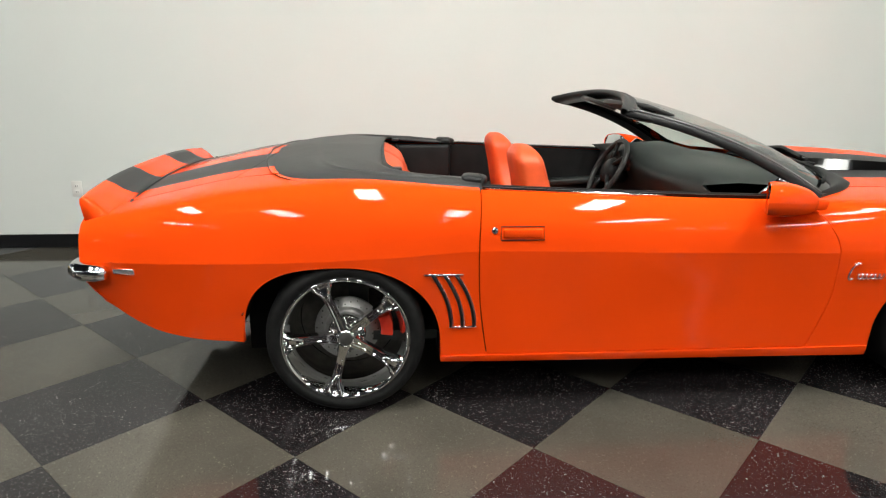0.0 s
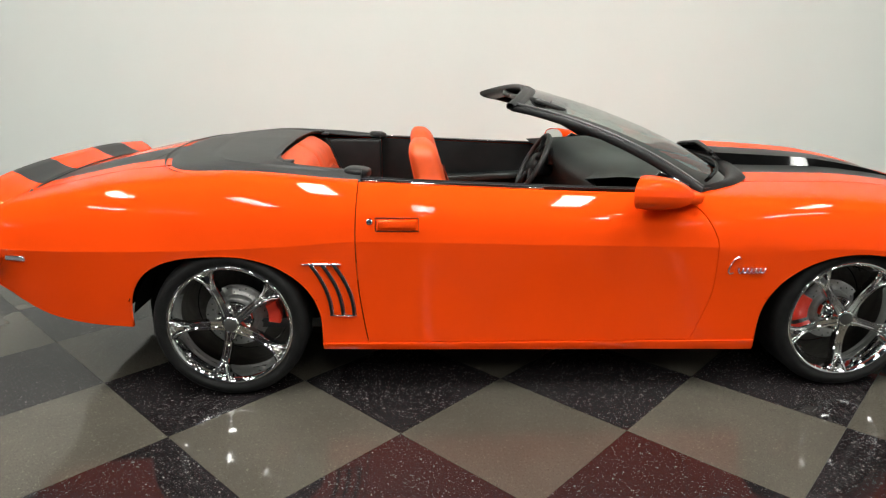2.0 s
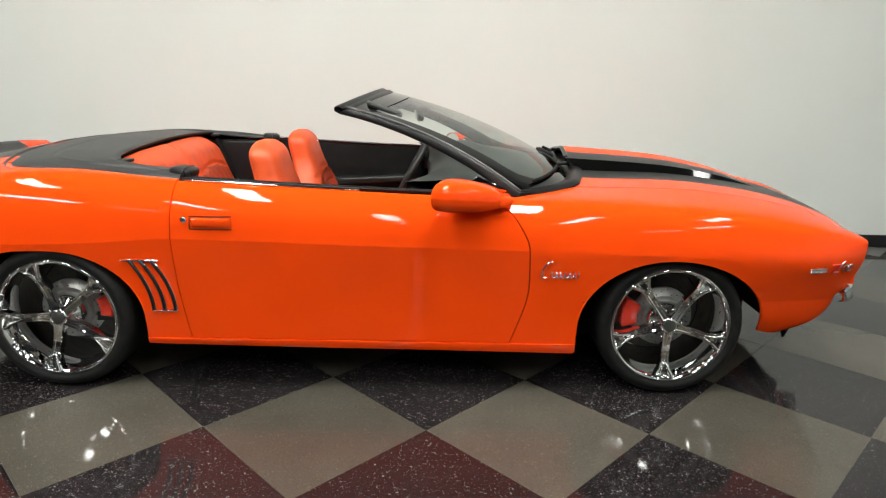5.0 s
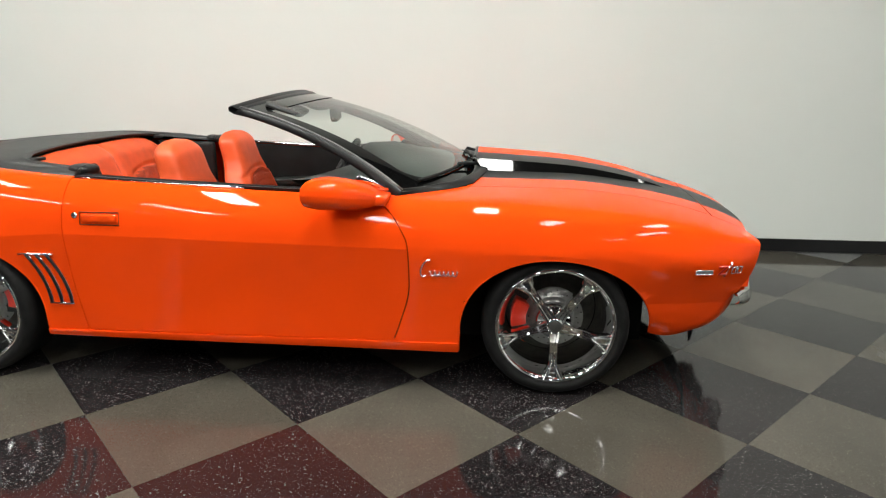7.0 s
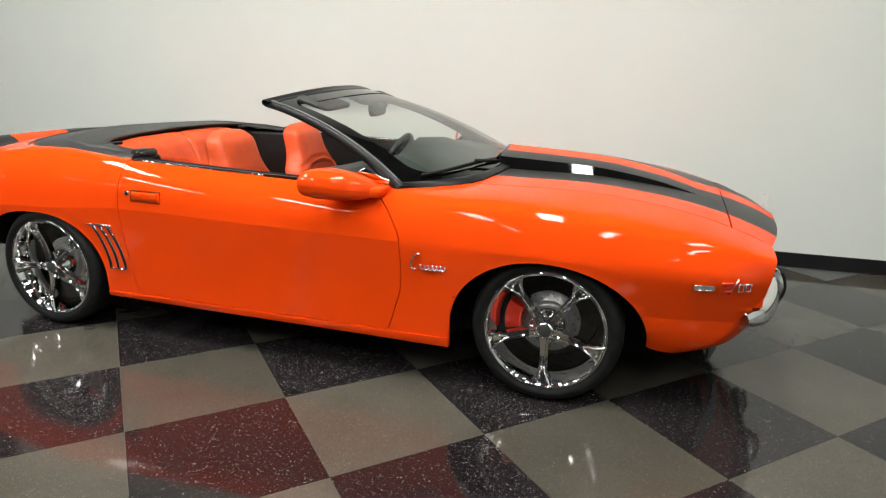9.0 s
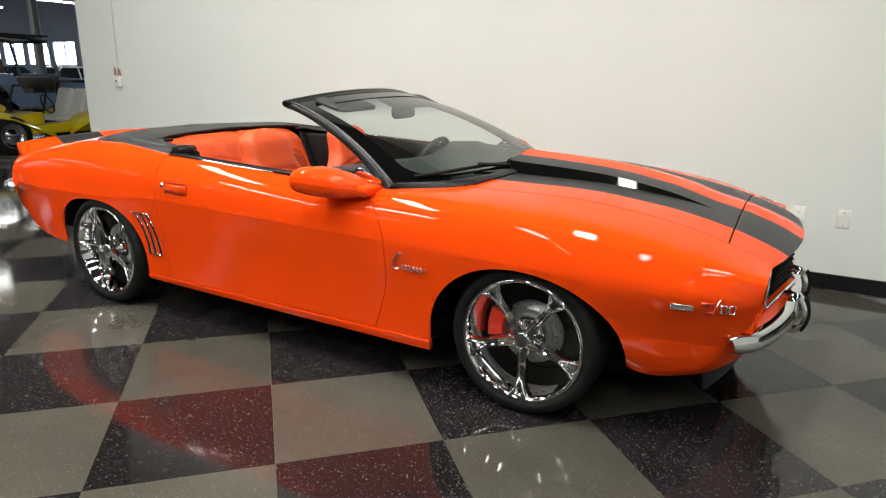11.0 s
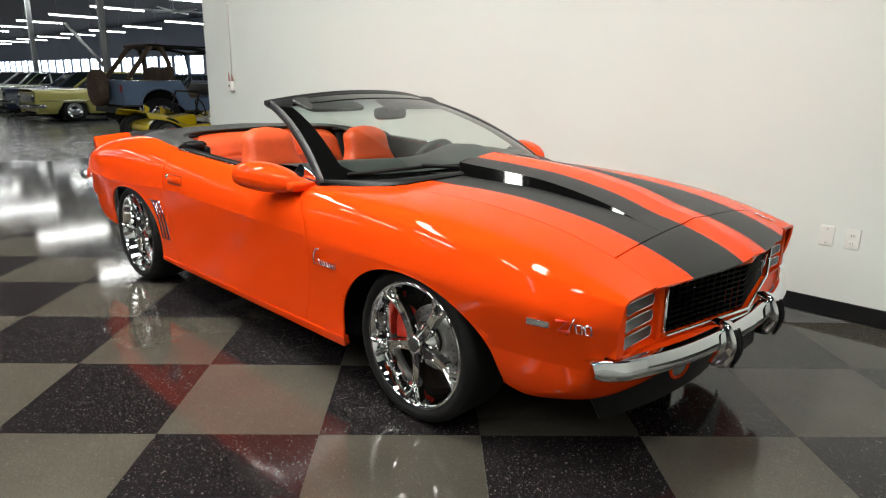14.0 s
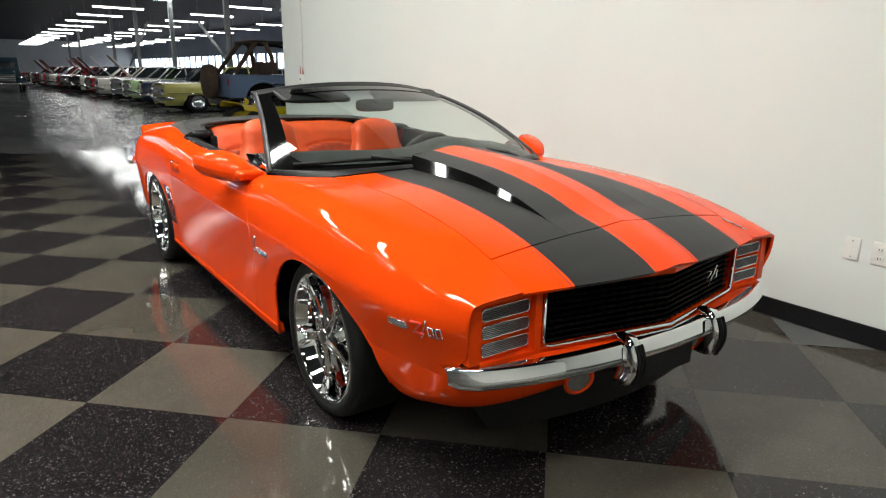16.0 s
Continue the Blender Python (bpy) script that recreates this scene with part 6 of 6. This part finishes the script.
# the long side wall with its band of windows
WIN_LO, WIN_HI = 1.55, 2.75
wb = part("wall_side", joined(boxed((FAR_X, FAR_Y, -0.3), (RIGHT_X, FAR_Y + 0.25, WIN_LO)), boxed((FAR_X, FAR_Y, WIN_HI), (RIGHT_X, FAR_Y + 0.25, CEIL_Z + 0.2))), BLUE_WALL, smooth=False)
tagged(wb, "blue-grey painted showroom wall with a band of windows", "wall", kind="structure")
for i in range(42):
    x = FAR_X + 1.2 + i * 2.5
    win = part("window_%d" % (i + 1), joined(boxed((x - 0.62, FAR_Y + 0.02, WIN_LO), (x - 0.1, FAR_Y + 0.2, WIN_HI))), BLUE_WALL, smooth=False)
    tagged(win, "bright daylight window in a grey wall", "window", kind="structure")
    part("pane", boxed((x - 0.1, FAR_Y + 0.12, WIN_LO), (x + 1.88, FAR_Y + 0.14, WIN_HI)), DAYLIGHT, win, smooth=False)
    for k in (0.85,):
        part("mullion", boxed((x + k, FAR_Y + 0.05, WIN_LO), (x + k + 0.09, FAR_Y + 0.12, WIN_HI)), BLUE_WALL, win, smooth=False)

# fluorescent fixtures
fix = thing("ceiling_light", "white twin-tube fluorescent ceiling fixture, lit", "ceiling light", "showroom ceiling lights")
part("housing", boxed((-0.09, -1.2, 0.0), (0.09, 1.2, 0.05), 0.01), PLASTIC, fix, smooth=False)
part("tube", piped([(0, -1.17, -0.015), (0, 1.17, -0.015)], 0.035, 8), TUBE, fix)
for hy in (-0.8, 0.8):
    part("hanger", piped([(0, hy, 0.05), (0, hy, 0.9)], 0.006, 5), STEEL, fix)
fix.matrix_world = pose(BAY_LIGHTS[0][0], BAY_LIGHTS[0][1], 4.31)
for lx, ly in BAY_LIGHTS[1:]:
    copy_thing(fix, pose(lx, ly, 4.31))
row_fix = thing("ceiling_light", "white fluorescent ceiling fixture over the parked cars, or added unseen over open floor, lit", "ceiling light", "showroom row lights")
part("housing", boxed((-0.09, -1.2, 0.0), (0.09, 1.2, 0.05), 0.01), PLASTIC, row_fix, smooth=False)
part("tube", piped([(0, -1.17, -0.03), (0, 1.17, -0.03)], 0.034, 8), ROW_TUBE, row_fix)
for hy in (-0.8, 0.8):
    part("hanger", piped([(0, hy, 0.05), (0, hy, 0.9)], 0.006, 5), STEEL, row_fix)
row_fix.matrix_world = pose(-9.0, 4.6, 4.3)
for row, ly in enumerate((4.6, 9.6, 15.0)):
    for k in range(16):
        lx = -9.0 - 6.0 * k - (row % 2) * 1.2
        if (row, k) != (0, 0):
            copy_thing(row_fix, pose(lx, ly, 4.3))
# the row over the floor on the open side of the bay, carried on unseen to light the parked cars
for k in range(15):
    copy_thing(row_fix, pose(6.0 - 5.0 * k, -9.3, 4.31))
# a further row added out of view to brighten the parked cars' noses
for k in range(10):
    copy_thing(row_fix, pose(-11.5 - 5.0 * k, -5.6, 4.31))

# columns with braces
for cx, cy in ((-18.8, 5.57), (-27.3, 5.73), (-35.5, 5.79), (-43.8, 5.88), (-60.3, 5.84), (-68.0, 5.84), (-16.0, 8.0)):
    col = part("column", joined(boxed((cx - 0.09, cy - 0.09, -0.004), (cx + 0.09, cy - 0.075, CEIL_Z)), boxed((cx - 0.09, cy + 0.075, -0.004), (cx + 0.09, cy + 0.09, CEIL_Z)), boxed((cx - 0.008, cy - 0.075, -0.004), (cx + 0.008, cy + 0.075, CEIL_Z)), boxed((cx - 0.15, cy - 0.15, -0.004), (cx + 0.15, cy + 0.15, 0.02))), STEEL, smooth=False)
    tagged(col, "grey painted steel column", "column", kind="structure")
for lo, hi in (((-18.8, 5.57, 1.5), (-22.6, 5.65, 3.1)), ((-38.5, 5.8, 1.5), (-32.3, 5.76, 3.6))):
    br = part("brace", piped([lo, hi], 0.06, 8), STEEL)
    tagged(br, "grey diagonal steel brace", "brace", kind="structure")

# ceiling fan far down the hall
FAN = material("white_fan_blade", (0.6, 0.6, 0.58), rough=0.4, vary=0.05)
fan = thing("ceiling_fan", "large white ceiling fan hung over the showroom", "ceiling fan", at=(-30.0, 13.0, 4.55))
part("motor", lathe([(0.0, -0.12), (0.14, -0.1), (0.18, 0.0), (0.14, 0.1), (0.0, 0.12)], 24, "Z"), FAN, fan)
part("rod", piped([(0, 0, 0.1), (0, 0, 0.65)], 0.03, 8), STEEL, fan)
for k in range(6):
    a = math.radians(60 * k + 12)
    ca, sa = math.cos(a), math.sin(a)
    part("blade", piped([(0.15 * ca, 0.15 * sa, 0.0), (1.8 * ca, 1.8 * sa, 0.03)], 0.055, 4), FAN, fan)

# ---- floor tiles ----
C45 = math.sqrt(0.5)
ORIGIN = (0.689, -1.2)
gapt = 0.0007
tile_bm = boxed((gapt, gapt, -0.0036), (TILE - gapt, TILE - gapt, 0.0))
dark_tile = bpy.data.meshes.new("tile")
tile_bm.to_mesh(dark_tile)
light_tile = dark_tile.copy()
tile_bm.free()
dark_tile.materials.append(DARK_TILE)
light_tile.materials.append(LIGHT_TILE)
rest = {0: bmesh.new(), 1: bmesh.new()}
count = 0
for i in range(-22, 18):
    for j in range(-22, 22):
        cx = ORIGIN[0] + TILE * C45 * (i + 0.5 + j + 0.5)
        cy = ORIGIN[1] + TILE * C45 * (i + 0.5 - (j + 0.5))
        if not (-7.4 < cx < 8.8 and -9.0 < cy < 1.72):
            continue
        light = (i + j + 1) % 2
        m = Matrix.Translation((ORIGIN[0] + TILE * C45 * (i + j), ORIGIN[1] + TILE * C45 * (i - j), 0)) @ pose(0, 0, 0, 0, 0, -45)
        if -5.2 < cx < 5.2 and -2.95 < cy < 1.72 and count < 300:
            ob = new("tile", light_tile if light else dark_tile)
            ob.parent = floor
            ob.matrix_world = m
            count += 1
        else:
            r = rest[light]
            vs = [r.verts.new(m @ Vector((a, b, 0))) for a, b in ((gapt, gapt), (TILE - gapt, gapt), (TILE - gapt, TILE - gapt), (gapt, TILE - gapt))]
            r.faces.new(vs)
for light, r in rest.items():
    ob = part("light_tiles" if light else "dark_tiles", r, LIGHT_TILE if light else DARK_TILE, floor, smooth=False)
    tagged(ob, kind="stuff")
